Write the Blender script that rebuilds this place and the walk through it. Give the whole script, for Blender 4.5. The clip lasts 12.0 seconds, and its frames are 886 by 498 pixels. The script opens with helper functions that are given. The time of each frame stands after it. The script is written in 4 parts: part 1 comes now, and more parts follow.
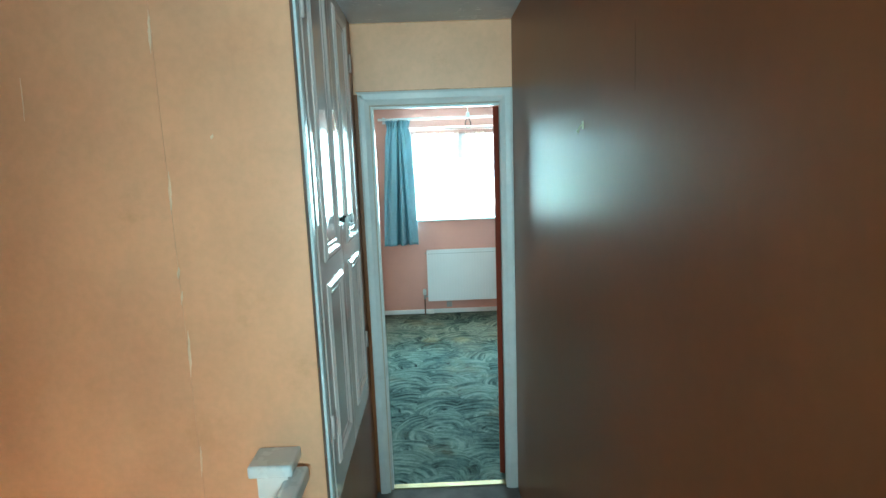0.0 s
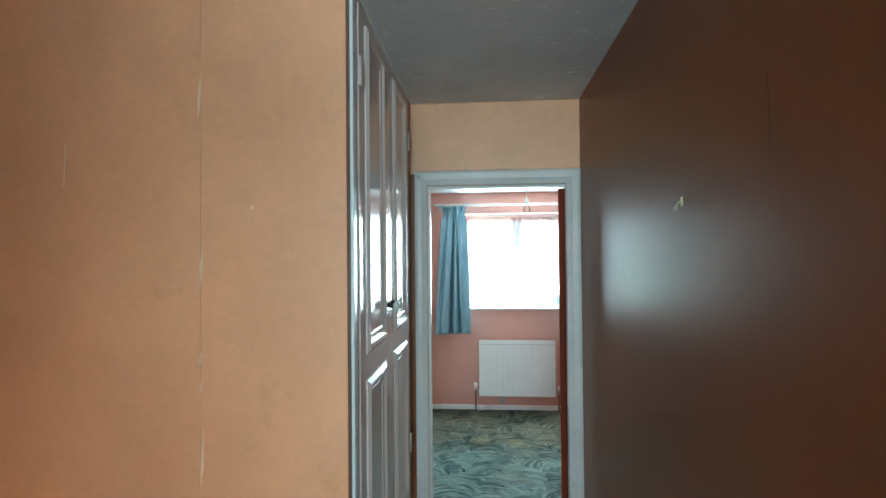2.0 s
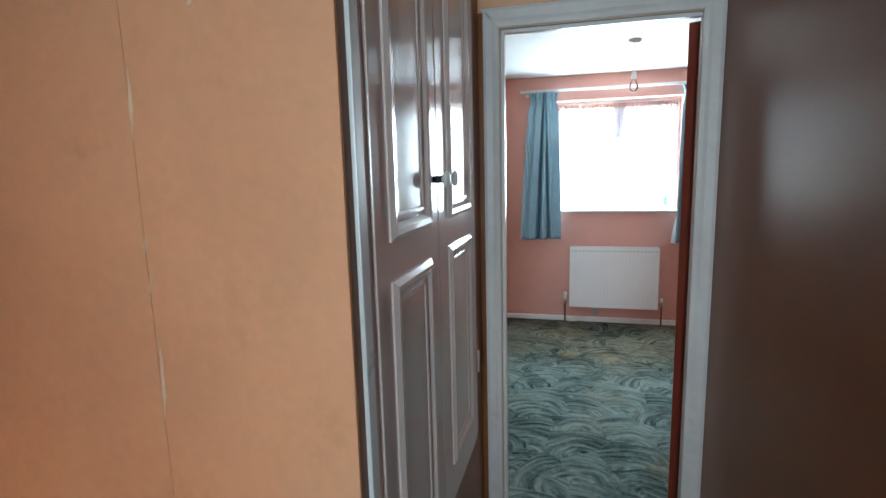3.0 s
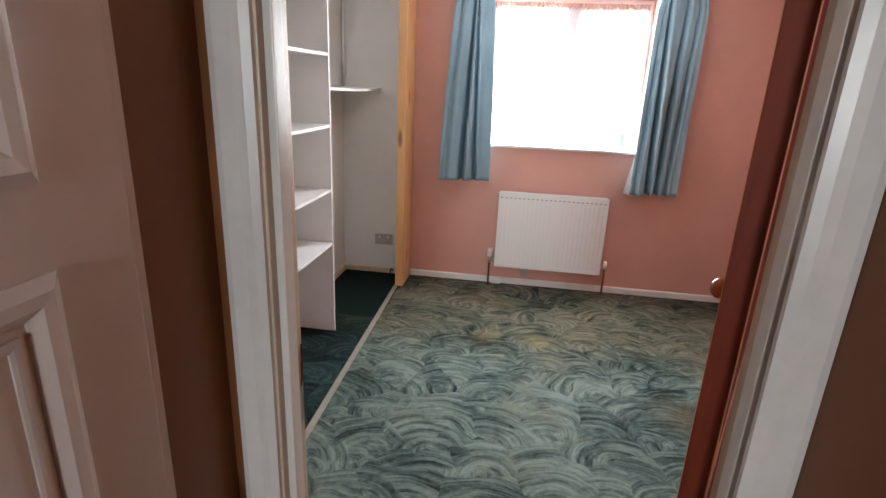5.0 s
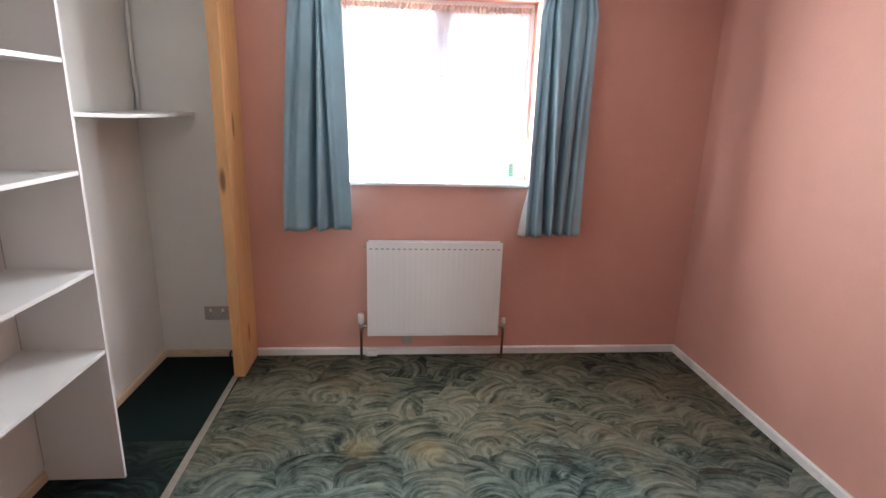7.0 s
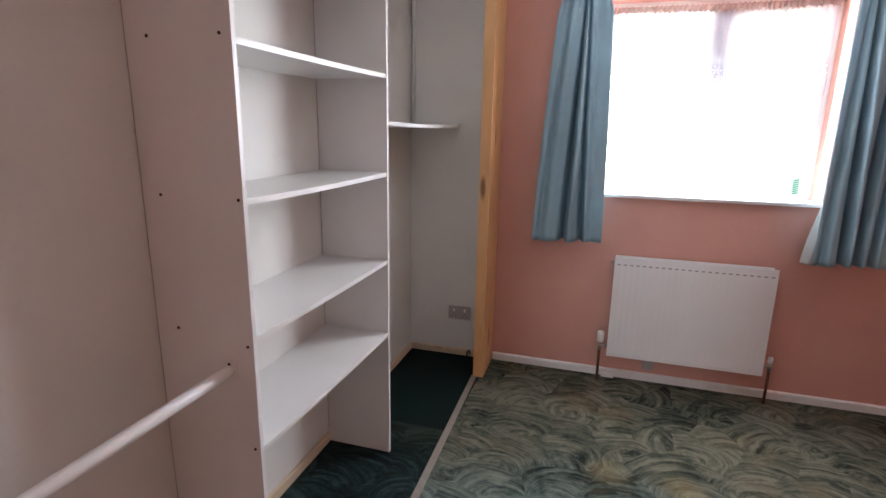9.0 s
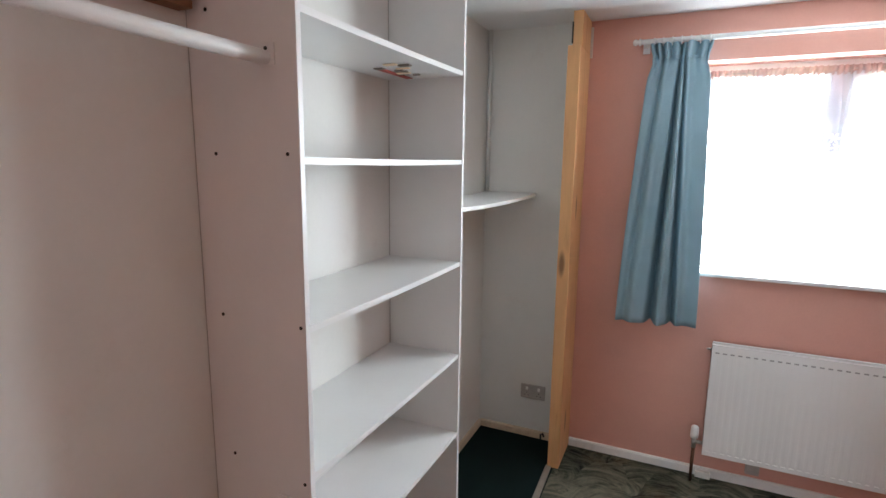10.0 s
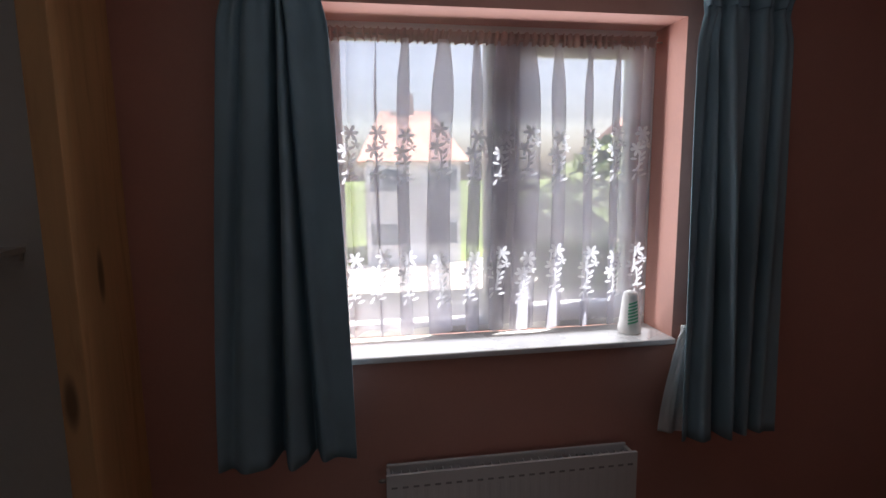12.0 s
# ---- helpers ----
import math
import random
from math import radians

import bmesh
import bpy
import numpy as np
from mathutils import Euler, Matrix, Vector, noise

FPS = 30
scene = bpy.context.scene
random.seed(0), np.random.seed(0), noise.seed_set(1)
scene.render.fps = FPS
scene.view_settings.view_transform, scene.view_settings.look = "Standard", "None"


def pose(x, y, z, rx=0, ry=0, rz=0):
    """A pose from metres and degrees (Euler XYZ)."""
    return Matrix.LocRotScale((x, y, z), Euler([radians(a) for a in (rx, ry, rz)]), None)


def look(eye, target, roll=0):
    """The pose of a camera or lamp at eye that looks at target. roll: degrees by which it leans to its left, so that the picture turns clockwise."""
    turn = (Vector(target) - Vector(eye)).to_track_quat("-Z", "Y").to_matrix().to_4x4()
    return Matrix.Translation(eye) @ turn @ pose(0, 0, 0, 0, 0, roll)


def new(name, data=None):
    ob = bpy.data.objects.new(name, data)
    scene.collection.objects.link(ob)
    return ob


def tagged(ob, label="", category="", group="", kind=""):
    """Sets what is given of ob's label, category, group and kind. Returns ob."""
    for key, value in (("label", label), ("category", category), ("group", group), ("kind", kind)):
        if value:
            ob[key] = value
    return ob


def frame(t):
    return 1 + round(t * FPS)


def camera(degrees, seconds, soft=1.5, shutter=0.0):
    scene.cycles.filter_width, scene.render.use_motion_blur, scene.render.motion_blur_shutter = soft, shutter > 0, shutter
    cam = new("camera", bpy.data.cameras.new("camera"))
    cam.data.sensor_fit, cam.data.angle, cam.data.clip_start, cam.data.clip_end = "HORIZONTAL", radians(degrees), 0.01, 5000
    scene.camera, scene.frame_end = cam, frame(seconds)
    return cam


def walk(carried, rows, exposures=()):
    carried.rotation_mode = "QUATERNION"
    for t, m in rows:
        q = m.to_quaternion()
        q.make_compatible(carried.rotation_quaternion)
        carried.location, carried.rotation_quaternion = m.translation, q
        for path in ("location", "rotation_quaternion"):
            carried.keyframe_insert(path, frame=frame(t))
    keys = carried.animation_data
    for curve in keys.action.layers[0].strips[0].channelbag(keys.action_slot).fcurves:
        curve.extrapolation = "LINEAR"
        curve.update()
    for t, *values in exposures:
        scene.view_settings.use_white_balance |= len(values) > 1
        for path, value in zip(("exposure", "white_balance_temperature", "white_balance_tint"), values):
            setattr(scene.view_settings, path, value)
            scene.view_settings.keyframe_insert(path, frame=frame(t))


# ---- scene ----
cam = camera(81.1, 12.0)
PATH = [
    (0, (0.574, -2.505, 1.691), (0.606, -0.531, 1.376), -2.1),
    (0.5, (0.577, -2.571, 1.939), (0.579, -0.581, 2.136), 0.1),
    (1, (0.573, -2.637, 2.054), (0.558, -0.697, 2.54), 0.9),
    (1.5, (0.576, -2.572, 1.958), (0.498, -0.613, 2.354), 0.0),
    (2, (0.549, -2.284, 1.672), (0.389, -0.29, 1.697), -0.5),
    (2.5, (0.55, -2.064, 1.588), (0.202, -0.103, 1.407), -1.8),
    (2.7, (0.561, -1.937, 1.564), (0.108, -0.003, 1.331), -2.7),
    (4.3, (0.472, -1.151, 1.47), (-0.074, 0.704, 0.961), 1.2),
    (4.5, (0.527, -1.006, 1.448), (0.08, 0.869, 0.917), 2.6),
    (5, (0.598, -0.582, 1.494), (0.34, 1.309, 0.895), 2.5),
    (5.2, (0.623, -0.443, 1.459), (0.421, 1.449, 0.842), 2.5),
    (5.5, (0.625, -0.253, 1.451), (0.487, 1.636, 0.808), 2.0),
    (6, (0.639, 0.058, 1.424), (0.657, 1.95, 0.775), 2.2),
    (6.5, (0.672, 0.257, 1.424), (0.81, 2.16, 0.825), 2.0),
    (6.7, (0.677, 0.308, 1.476), (0.845, 2.22, 0.914), 1.8),
    (8.3, (0.605, 0.346, 1.516), (0.466, 2.307, 1.152), 0.8),
    (8.5, (0.526, 0.353, 1.481), (0.256, 2.289, 1.061), 1.3),
    (9, (0.364, 0.319, 1.445), (-0.195, 2.184, 0.987), 1.0),
    (9.5, (0.287, 0.332, 1.525), (-0.486, 2.132, 1.121), 0.3),
    (10, (0.27, 0.494, 1.634), (-0.544, 2.291, 1.3), 0.7),
    (10.5, (0.267, 0.775, 1.674), (-0.435, 2.628, 1.399), 1.3),
    (11, (0.321, 1.157, 1.688), (-0.185, 3.077, 1.45), 1.5),
    (11.2, (0.35, 1.313, 1.696), (-0.052, 3.261, 1.484), 1.1),
    (11.5, (0.387, 1.536, 1.713), (0.203, 3.516, 1.502), 0.3),
    (11.6, (0.384, 1.591, 1.713), (0.301, 3.576, 1.492), 0.2),
    (12, (0.431, 1.831, 1.639), (0.739, 3.788, 1.363), -0.6),
]
walk(cam, [(t, look(eye, target, roll)) for t, eye, target, roll in PATH],
     exposures=[(0, 6.05, 4650, -34), (0.5, 5.88, 4800, -30), (1.0, 5.97, 5250, -17), (1.5, 6.03, 5500, -12), (2.0, 5.72, 5150, -18), (2.5, 5.74, 4550, -31), (2.7, 5.50, 4900, -18),
                (4.3, 5.93, 6450, 12), (4.5, 5.93, 6700, 15), (5.0, 5.79, 6400, 7), (5.5, 5.74, 5700, 0), (6.0, 5.68, 5900, 0), (6.7, 5.65, 6300, 5), (8.3, 4.28, 6400, 15), (8.6, 4.58, 6400, 15), (9.2, 5.40, 6100, 8),
                (9.8, 5.46, 6000, 2), (10.5, 4.88, 6100, 9), (11.0, 4.12, 6800, 19), (11.5, 2.90, 6700, 18), (12.0, 2.10, 6500, 16)])

# ---------------------------------------------------------------- light
world = bpy.data.worlds.new("sky_world")
scene.world = world
world.use_nodes = True
wn = world.node_tree.nodes
sky = wn.new("ShaderNodeTexSky")
sky.sky_type = "NISHITA"
sky.sun_disc = False
SUN_EL, SUN_AZ = radians(66), radians(70.5)
sky.sun_elevation, sky.sun_rotation = SUN_EL, SUN_AZ
sky.dust_density = 5.0
world.node_tree.links.new(sky.outputs[0], wn["Background"].inputs[0])
wn["Background"].inputs[1].default_value = 0.12
sun = new("sun", bpy.data.lights.new("sun", "SUN"))
sun.data.energy, sun.data.angle, sun.data.color = 3.8, radians(0.5), (1.0, 0.95, 0.88)
sun.matrix_world = look((0, 0, 0), (-math.sin(SUN_AZ) * math.cos(SUN_EL), -math.cos(SUN_AZ) * math.cos(SUN_EL), -math.sin(SUN_EL)))


def area_lamp(name, eye, target, w, h, watts, color):
    ob = new(name, bpy.data.lights.new(name, "AREA"))
    ob.data.shape, ob.data.size, ob.data.size_y = "RECTANGLE", w, h
    ob.data.energy, ob.data.color = watts, color
    ob.matrix_world = look(eye, target)
    return ob


area_lamp("bedroom_window_daylight", (0.89, 3.482, 1.600), (0.89, 0, 1.575), 1.08, 0.98, 1.50, (0.93, 0.97, 1.0))
# added fill for the landing, unseen, inside a closed box behind the back wall
area_lamp("landing_fill_lamp", (0.60, -5.00, 1.62), (0.50, -0.8, 1.95), 0.66, 0.6, 1.62, (0.88, 0.95, 1.0))

# ---------------------------------------------------------------- plan
H = 2.352                    # ceilings
XL, XR = 0.222, 0.967        # passage between cupboard front and brown wall
YO = -1.066                  # end wall of the landing beside the cupboard
XF = -0.812                  # far wall of the stairwell
YD0, YD1 = 0.010, 0.084      # wall between landing and bedroom
YW = 3.375                   # window wall, inner face
XB, XE = -0.765, 2.500       # wardrobe back wall, bedroom right wall
DOX0, DOX1, DOZ = 0.286, 0.926, 1.995    # door opening
WX0, WX1, WZ0, WZ1 = 0.335, 1.449, 1.100, 2.123   # window opening
YBACK = -3.6


# ---------------------------------------------------------------- materials
def nodes_of(name):
    m = bpy.data.materials.new(name)
    m.use_nodes = True
    nt = m.node_tree
    return m, nt, nt.nodes["Principled BSDF"]


def link(nt, a, b):
    nt.links.new(a, b)


def noise_node(nt, scale, detail=4.0, vec=None, rough=0.55, dist=0.0):
    n = nt.nodes.new("ShaderNodeTexNoise")
    n.inputs["Scale"].default_value = scale
    n.inputs["Detail"].default_value = detail
    n.inputs["Roughness"].default_value = rough
    n.inputs["Distortion"].default_value = dist
    if vec is not None:
        link(nt, vec, n.inputs["Vector"])
    return n


def obj_vec(nt, sx=1.0, sy=1.0, sz=1.0):
    tc = nt.nodes.new("ShaderNodeTexCoord")
    mp = nt.nodes.new("ShaderNodeMapping")
    mp.inputs["Scale"].default_value = (sx, sy, sz)
    link(nt, tc.outputs["Object"], mp.inputs["Vector"])
    return mp.outputs[0]


def ramp(nt, fac, stops):
    r = nt.nodes.new("ShaderNodeValToRGB")
    el = r.color_ramp.elements
    while len(el) < len(stops):
        el.new(0.5)
    for e, (p, c) in zip(el, stops):
        e.position, e.color = p, (*c, 1)
    if len(stops) == 2:
        r.color_ramp.interpolation = "EASE"
    link(nt, fac, r.inputs[0])
    return r.outputs[0]


def mixc(nt, fac, a, b, mode="MIX"):
    m = nt.nodes.new("ShaderNodeMix")
    m.data_type, m.blend_type = "RGBA", mode
    for sock, v in ((m.inputs[0], fac), (m.inputs[6], a), (m.inputs[7], b)):
        if isinstance(v, (int, float)):
            sock.default_value = v
        elif isinstance(v, tuple):
            sock.default_value = (*v, 1)
        else:
            link(nt, v, sock)
    return m.outputs[2]


def math_node(nt, op, a, b=0.0):
    m = nt.nodes.new("ShaderNodeMath")
    m.operation = op
    for sock, v in ((m.inputs[0], a), (m.inputs[1], b)):
        if isinstance(v, (int, float)):
            sock.default_value = v
        else:
            link(nt, v, sock)
    return m.outputs[0]


def bump(nt, bsdf, height, strength, distance=0.002):
    b = nt.nodes.new("ShaderNodeBump")
    b.inputs["Strength"].default_value = strength
    b.inputs["Distance"].default_value = distance
    link(nt, height, b.inputs["Height"])
    link(nt, b.outputs[0], bsdf.inputs["Normal"])


def paint(name, col, rough=0.45, vary=0.10, big=1.2, fine=60.0, bumps=0.15, spec=0.5, dirt=None, dirt_amount=0.0):
    """Painted or plain surface: broad blotches, fine grain and a little relief."""
    m, nt, b = nodes_of(name)
    v = obj_vec(nt)
    lo = tuple(c * (1 - 1.7 * vary) for c in col)
    hi = tuple(min(1, c * (1 + 1.2 * vary)) for c in col)
    n1 = noise_node(nt, big, 5, v, 0.6)
    c = ramp(nt, n1.outputs[0], [(0.18, lo), (0.82, hi)])
    n2 = noise_node(nt, fine, 3, v)
    c = mixc(nt, 0.12, c, ramp(nt, n2.outputs[0], [(0.3, lo), (0.7, hi)]))
    if dirt:
        n3 = noise_node(nt, 4.0, 8, v, 0.7)
        f = ramp(nt, n3.outputs[0], [(0.56, (0, 0, 0)), (0.74, (dirt_amount,) * 3)])
        c = mixc(nt, f, c, dirt)
    link(nt, c, b.inputs["Base Color"])
    r = ramp(nt, n1.outputs[0], [(0.15, (rough * 0.85,) * 3), (0.85, (min(1, rough * 1.15),) * 3)])
    link(nt, r, b.inputs["Roughness"])
    b.inputs["Specular IOR Level"].default_value = spec
    bump(nt, b, n2.outputs[0], bumps, 0.0015)
    return m


def pine(name, light, dark, rough=0.4, axis="z", knots=True, spec=0.5):
    m, nt, b = nodes_of(name)
    s = {"x": (1.2, 14, 14), "y": (14, 1.2, 14), "z": (14, 14, 1.2)}[axis]
    v = obj_vec(nt, *s)
    n = noise_node(nt, 1.6, 6, v, 0.6, 0.9)
    c = ramp(nt, n.outputs[0], [(0.25, dark), (0.45, light), (0.62, tuple(x * 1.08 for x in light)), (0.8, dark)])
    if knots:
        k = {"x": (2.2, 9, 9), "y": (9, 2.2, 9), "z": (9, 9, 2.2)}[axis]
        vk = obj_vec(nt, *k)
        vo = nt.nodes.new("ShaderNodeTexVoronoi")
        vo.inputs["Scale"].default_value = 1.0
        link(nt, vk, vo.inputs["Vector"])
        f = ramp(nt, vo.outputs["Distance"], [(0.09, (0.9, 0.9, 0.9)), (0.20, (0, 0, 0))])
        c = mixc(nt, f, c, tuple(x * 0.35 for x in dark))
    link(nt, c, b.inputs["Base Color"])
    b.inputs["Roughness"].default_value = rough
    b.inputs["Specular IOR Level"].default_value = spec
    bump(nt, b, n.outputs[0], 0.12, 0.001)
    return m


def swirl_carpet(name, dark, mid, light, brown, brown_amount, light_pos):
    """Cut-pile carpet with overlapping fan-shaped brush strokes."""
    m, nt, b = nodes_of(name)
    tc = nt.nodes.new("ShaderNodeTexCoord")
    base = tc.outputs["Object"]
    wob = noise_node(nt, 5.0, 2, base)
    wv = nt.nodes.new("ShaderNodeVectorMath")
    wv.operation = "MULTIPLY_ADD"
    link(nt, wob.outputs["Color"], wv.inputs[0])
    wv.inputs[1].default_value = (0.06, 0.06, 0.0)
    link(nt, base, wv.inputs[2])
    strokes = []
    for k, (shift, scale) in enumerate((((0, 0, 0), 4.1), ((3.7, 1.9, 0), 3.6))):
        sh = nt.nodes.new("ShaderNodeVectorMath")
        sh.operation = "ADD"
        link(nt, wv.outputs[0], sh.inputs[0])
        sh.inputs[1].default_value = shift
        vo = nt.nodes.new("ShaderNodeTexVoronoi")
        vo.voronoi_dimensions = "2D"
        vo.inputs["Scale"].default_value = scale
        link(nt, sh.outputs[0], vo.inputs["Vector"])
        d = nt.nodes.new("ShaderNodeVectorMath")
        d.operation = "SUBTRACT"
        link(nt, sh.outputs[0], d.inputs[0])
        link(nt, vo.outputs["Position"], d.inputs[1])
        sep = nt.nodes.new("ShaderNodeSeparateColor")
        link(nt, vo.outputs["Color"], sep.inputs[0])
        ang = math_node(nt, "MULTIPLY", math_node(nt, "SUBTRACT", sep.outputs[0], 0.5), 1.7)
        rot = nt.nodes.new("ShaderNodeVectorRotate")
        rot.rotation_type = "Z_AXIS"
        link(nt, d.outputs[0], rot.inputs["Vector"])
        link(nt, ang, rot.inputs["Angle"])
        off = nt.nodes.new("ShaderNodeVectorMath")
        off.operation = "ADD"
        link(nt, rot.outputs[0], off.inputs[0])
        off.inputs[1].default_value = (0.0, 0.172, 0.0)
        xyz = nt.nodes.new("ShaderNodeSeparateXYZ")
        link(nt, off.outputs[0], xyz.inputs[0])
        x2 = math_node(nt, "MULTIPLY", xyz.outputs[0], xyz.outputs[0])
        y2 = math_node(nt, "MULTIPLY", xyz.outputs[1], xyz.outputs[1])
        r = math_node(nt, "SQRT", math_node(nt, "ADD", x2, y2))
        th = math_node(nt, "ARCTAN2", xyz.outputs[0], xyz.outputs[1])
        cmb = nt.nodes.new("ShaderNodeCombineXYZ")
        link(nt, math_node(nt, "MULTIPLY", r, 37.0), cmb.inputs[0])
        link(nt, math_node(nt, "MULTIPLY", th, 0.55), cmb.inputs[1])
        link(nt, math_node(nt, "MULTIPLY", sep.outputs[1], 60.0), cmb.inputs[2])
        st = noise_node(nt, 1.0, 5, cmb.outputs[0], 0.66)
        fade = math_node(nt, "MULTIPLY_ADD", sep.outputs[2], 0.13)
        fade.node.inputs[2].default_value = -0.065
        strokes.append(math_node(nt, "ADD", st.outputs[0], fade))
    pick = noise_node(nt, 4.0, 1, base)
    pf = ramp(nt, pick.outputs[0], [(0.44, (0, 0, 0)), (0.56, (1, 1, 1))])
    fmix = nt.nodes.new("ShaderNodeMix")
    link(nt, pf, fmix.inputs[0])
    link(nt, strokes[0], fmix.inputs[2])
    link(nt, strokes[1], fmix.inputs[3])
    rough_n = noise_node(nt, 34.0, 4, base, 0.7)
    broad = noise_node(nt, 1.6, 4, base)
    val = math_node(nt, "ADD", fmix.outputs[0], math_node(nt, "MULTIPLY", math_node(nt, "SUBTRACT", broad.outputs[0], 0.5), 0.42))
    val = math_node(nt, "ADD", val, math_node(nt, "MULTIPLY", math_node(nt, "SUBTRACT", rough_n.outputs[0], 0.5), 0.26))
    c = ramp(nt, val, [(0.34, dark), (0.47, mid), (light_pos, light)])
    stain = noise_node(nt, 1.9, 5, base, 0.6)
    sf = ramp(nt, stain.outputs[0], [(0.5, (0, 0, 0)), (0.72, (brown_amount,) * 3)])
    c = mixc(nt, sf, c, mixc(nt, 0.5, c, brown))
    xyz0 = nt.nodes.new("ShaderNodeSeparateXYZ")
    link(nt, base, xyz0.inputs[0])
    # darker and browner towards the window wall
    edge = math_node(nt, "ADD", xyz0.outputs[1], math_node(nt, "MULTIPLY", broad.outputs[0], 0.9))
    browner = ramp(nt, math_node(nt, "MULTIPLY", edge, 0.25), [(0.58, (0, 0, 0)), (0.76, (0.95,) * 3)])
    c = mixc(nt, browner, c, mixc(nt, 1.0, c, (0.84, 0.63, 0.50), "MULTIPLY"))
    spot = nt.nodes.new("ShaderNodeVectorMath")
    spot.operation = "DISTANCE"
    link(nt, wv.outputs[0], spot.inputs[0])
    spot.inputs[1].default_value = (1.58, 1.76, 0.0)
    sp = ramp(nt, math_node(nt, "ADD", spot.outputs["Value"], math_node(nt, "MULTIPLY", stain.outputs[0], 0.25)), [(0.14, (0.75,) * 3), (0.36, (0, 0, 0))])
    c = mixc(nt, sp, c, (0.11, 0.08, 0.048))
    for sx, sy in ((0.53, 2.44), (0.83, 2.41)):
        ys = nt.nodes.new("ShaderNodeVectorMath")
        ys.operation = "DISTANCE"
        link(nt, wv.outputs[0], ys.inputs[0])
        ys.inputs[1].default_value = (sx, sy, 0.0)
        yf = ramp(nt, ys.outputs["Value"], [(0.03, (0.3,) * 3), (0.13, (0, 0, 0))])
        c = mixc(nt, yf, c, (0.34, 0.25, 0.11))
    fib = noise_node(nt, 420.0, 2, base)
    c = mixc(nt, 0.35, c, ramp(nt, fib.outputs[0], [(0.3, (0.35,) * 3), (0.7, (1.0,) * 3)]), "MULTIPLY")
    link(nt, c, b.inputs["Base Color"])
    b.inputs["Roughness"].default_value = 0.95
    b.inputs["Specular IOR Level"].default_value = 0.15
    h = math_node(nt, "ADD", math_node(nt, "MULTIPLY", val, 0.8), math_node(nt, "MULTIPLY", fib.outputs[0], 0.5))
    bump(nt, b, h, 0.5, 0.006)
    return m


def plain(name, col, rough=0.5, metal=0.0, spec=0.5):
    m, nt, b = nodes_of(name)
    n = noise_node(nt, 25, 3, obj_vec(nt))
    c = ramp(nt, n.outputs[0], [(0.3, tuple(x * 0.92 for x in col)), (0.7, tuple(min(1, x * 1.05) for x in col))])
    link(nt, c, b.inputs["Base Color"])
    b.inputs["Roughness"].default_value, b.inputs["Metallic"].default_value = rough, metal
    b.inputs["Specular IOR Level"].default_value = spec
    return m


def cloth(name, col, see_through=0.0, glow=0.25, weave=900, openwork=()):
    """Woven cloth: diffuse with some light let through, and holes in the weave as see_through."""
    m, nt, b = nodes_of(name)
    out = nt.nodes["Material Output"]
    v = obj_vec(nt)
    n = noise_node(nt, 3.0, 4, v)
    f = noise_node(nt, weave, 1, v)
    c = ramp(nt, n.outputs[0], [(0.3, tuple(x * 0.86 for x in col)), (0.7, tuple(min(1, x * 1.06) for x in col))])
    c = mixc(nt, 0.05, c, ramp(nt, f.outputs[0], [(0.35, tuple(x * 0.6 for x in col)), (0.65, col)]))
    link(nt, c, b.inputs["Base Color"])
    b.inputs["Roughness"].default_value = 0.85
    b.inputs["Specular IOR Level"].default_value = 0.2
    tr = nt.nodes.new("ShaderNodeBsdfTranslucent")
    link(nt, c, tr.inputs[0])
    mx = nt.nodes.new("ShaderNodeMixShader")
    mx.inputs[0].default_value = glow
    link(nt, b.outputs[0], mx.inputs[1])
    link(nt, tr.outputs[0], mx.inputs[2])
    last = mx.outputs[0]
    if see_through:
        tp = nt.nodes.new("ShaderNodeBsdfTransparent")
        m2 = nt.nodes.new("ShaderNodeMixShader")
        m2.inputs[0].default_value = see_through
        if openwork:
            # looser lace rows at the given heights
            sep = nt.nodes.new("ShaderNodeSeparateXYZ")
            link(nt, v, sep.inputs[0])
            rows = None
            for z in openwork:
                d = math_node(nt, "ABSOLUTE", math_node(nt, "SUBTRACT", sep.outputs[2], z))
                g = ramp(nt, math_node(nt, "MULTIPLY", d, 5.0), [(0.25, (0.26,) * 3), (0.65, (0, 0, 0))])
                rows = g if rows is None else math_node(nt, "ADD", rows, g)
            link(nt, math_node(nt, "ADD", rows, see_through), m2.inputs[0])
        link(nt, last, m2.inputs[1])
        link(nt, tp.outputs[0], m2.inputs[2])
        last = m2.outputs[0]
    link(nt, last, out.inputs[0])
    return m


def window_glass(name):
    m, nt, b = nodes_of(name)
    out = nt.nodes["Material Output"]
    tp = nt.nodes.new("ShaderNodeBsdfTransparent")
    gl = nt.nodes.new("ShaderNodeBsdfGlossy")
    gl.inputs["Roughness"].default_value = 0.02
    fr = nt.nodes.new("ShaderNodeFresnel")
    fr.inputs[0].default_value = 1.45
    mx = nt.nodes.new("ShaderNodeMixShader")
    link(nt, fr.outputs[0], mx.inputs[0])
    link(nt, tp.outputs[0], mx.inputs[1])
    link(nt, gl.outputs[0], mx.inputs[2])
    link(nt, mx.outputs[0], out.inputs[0])
    return m


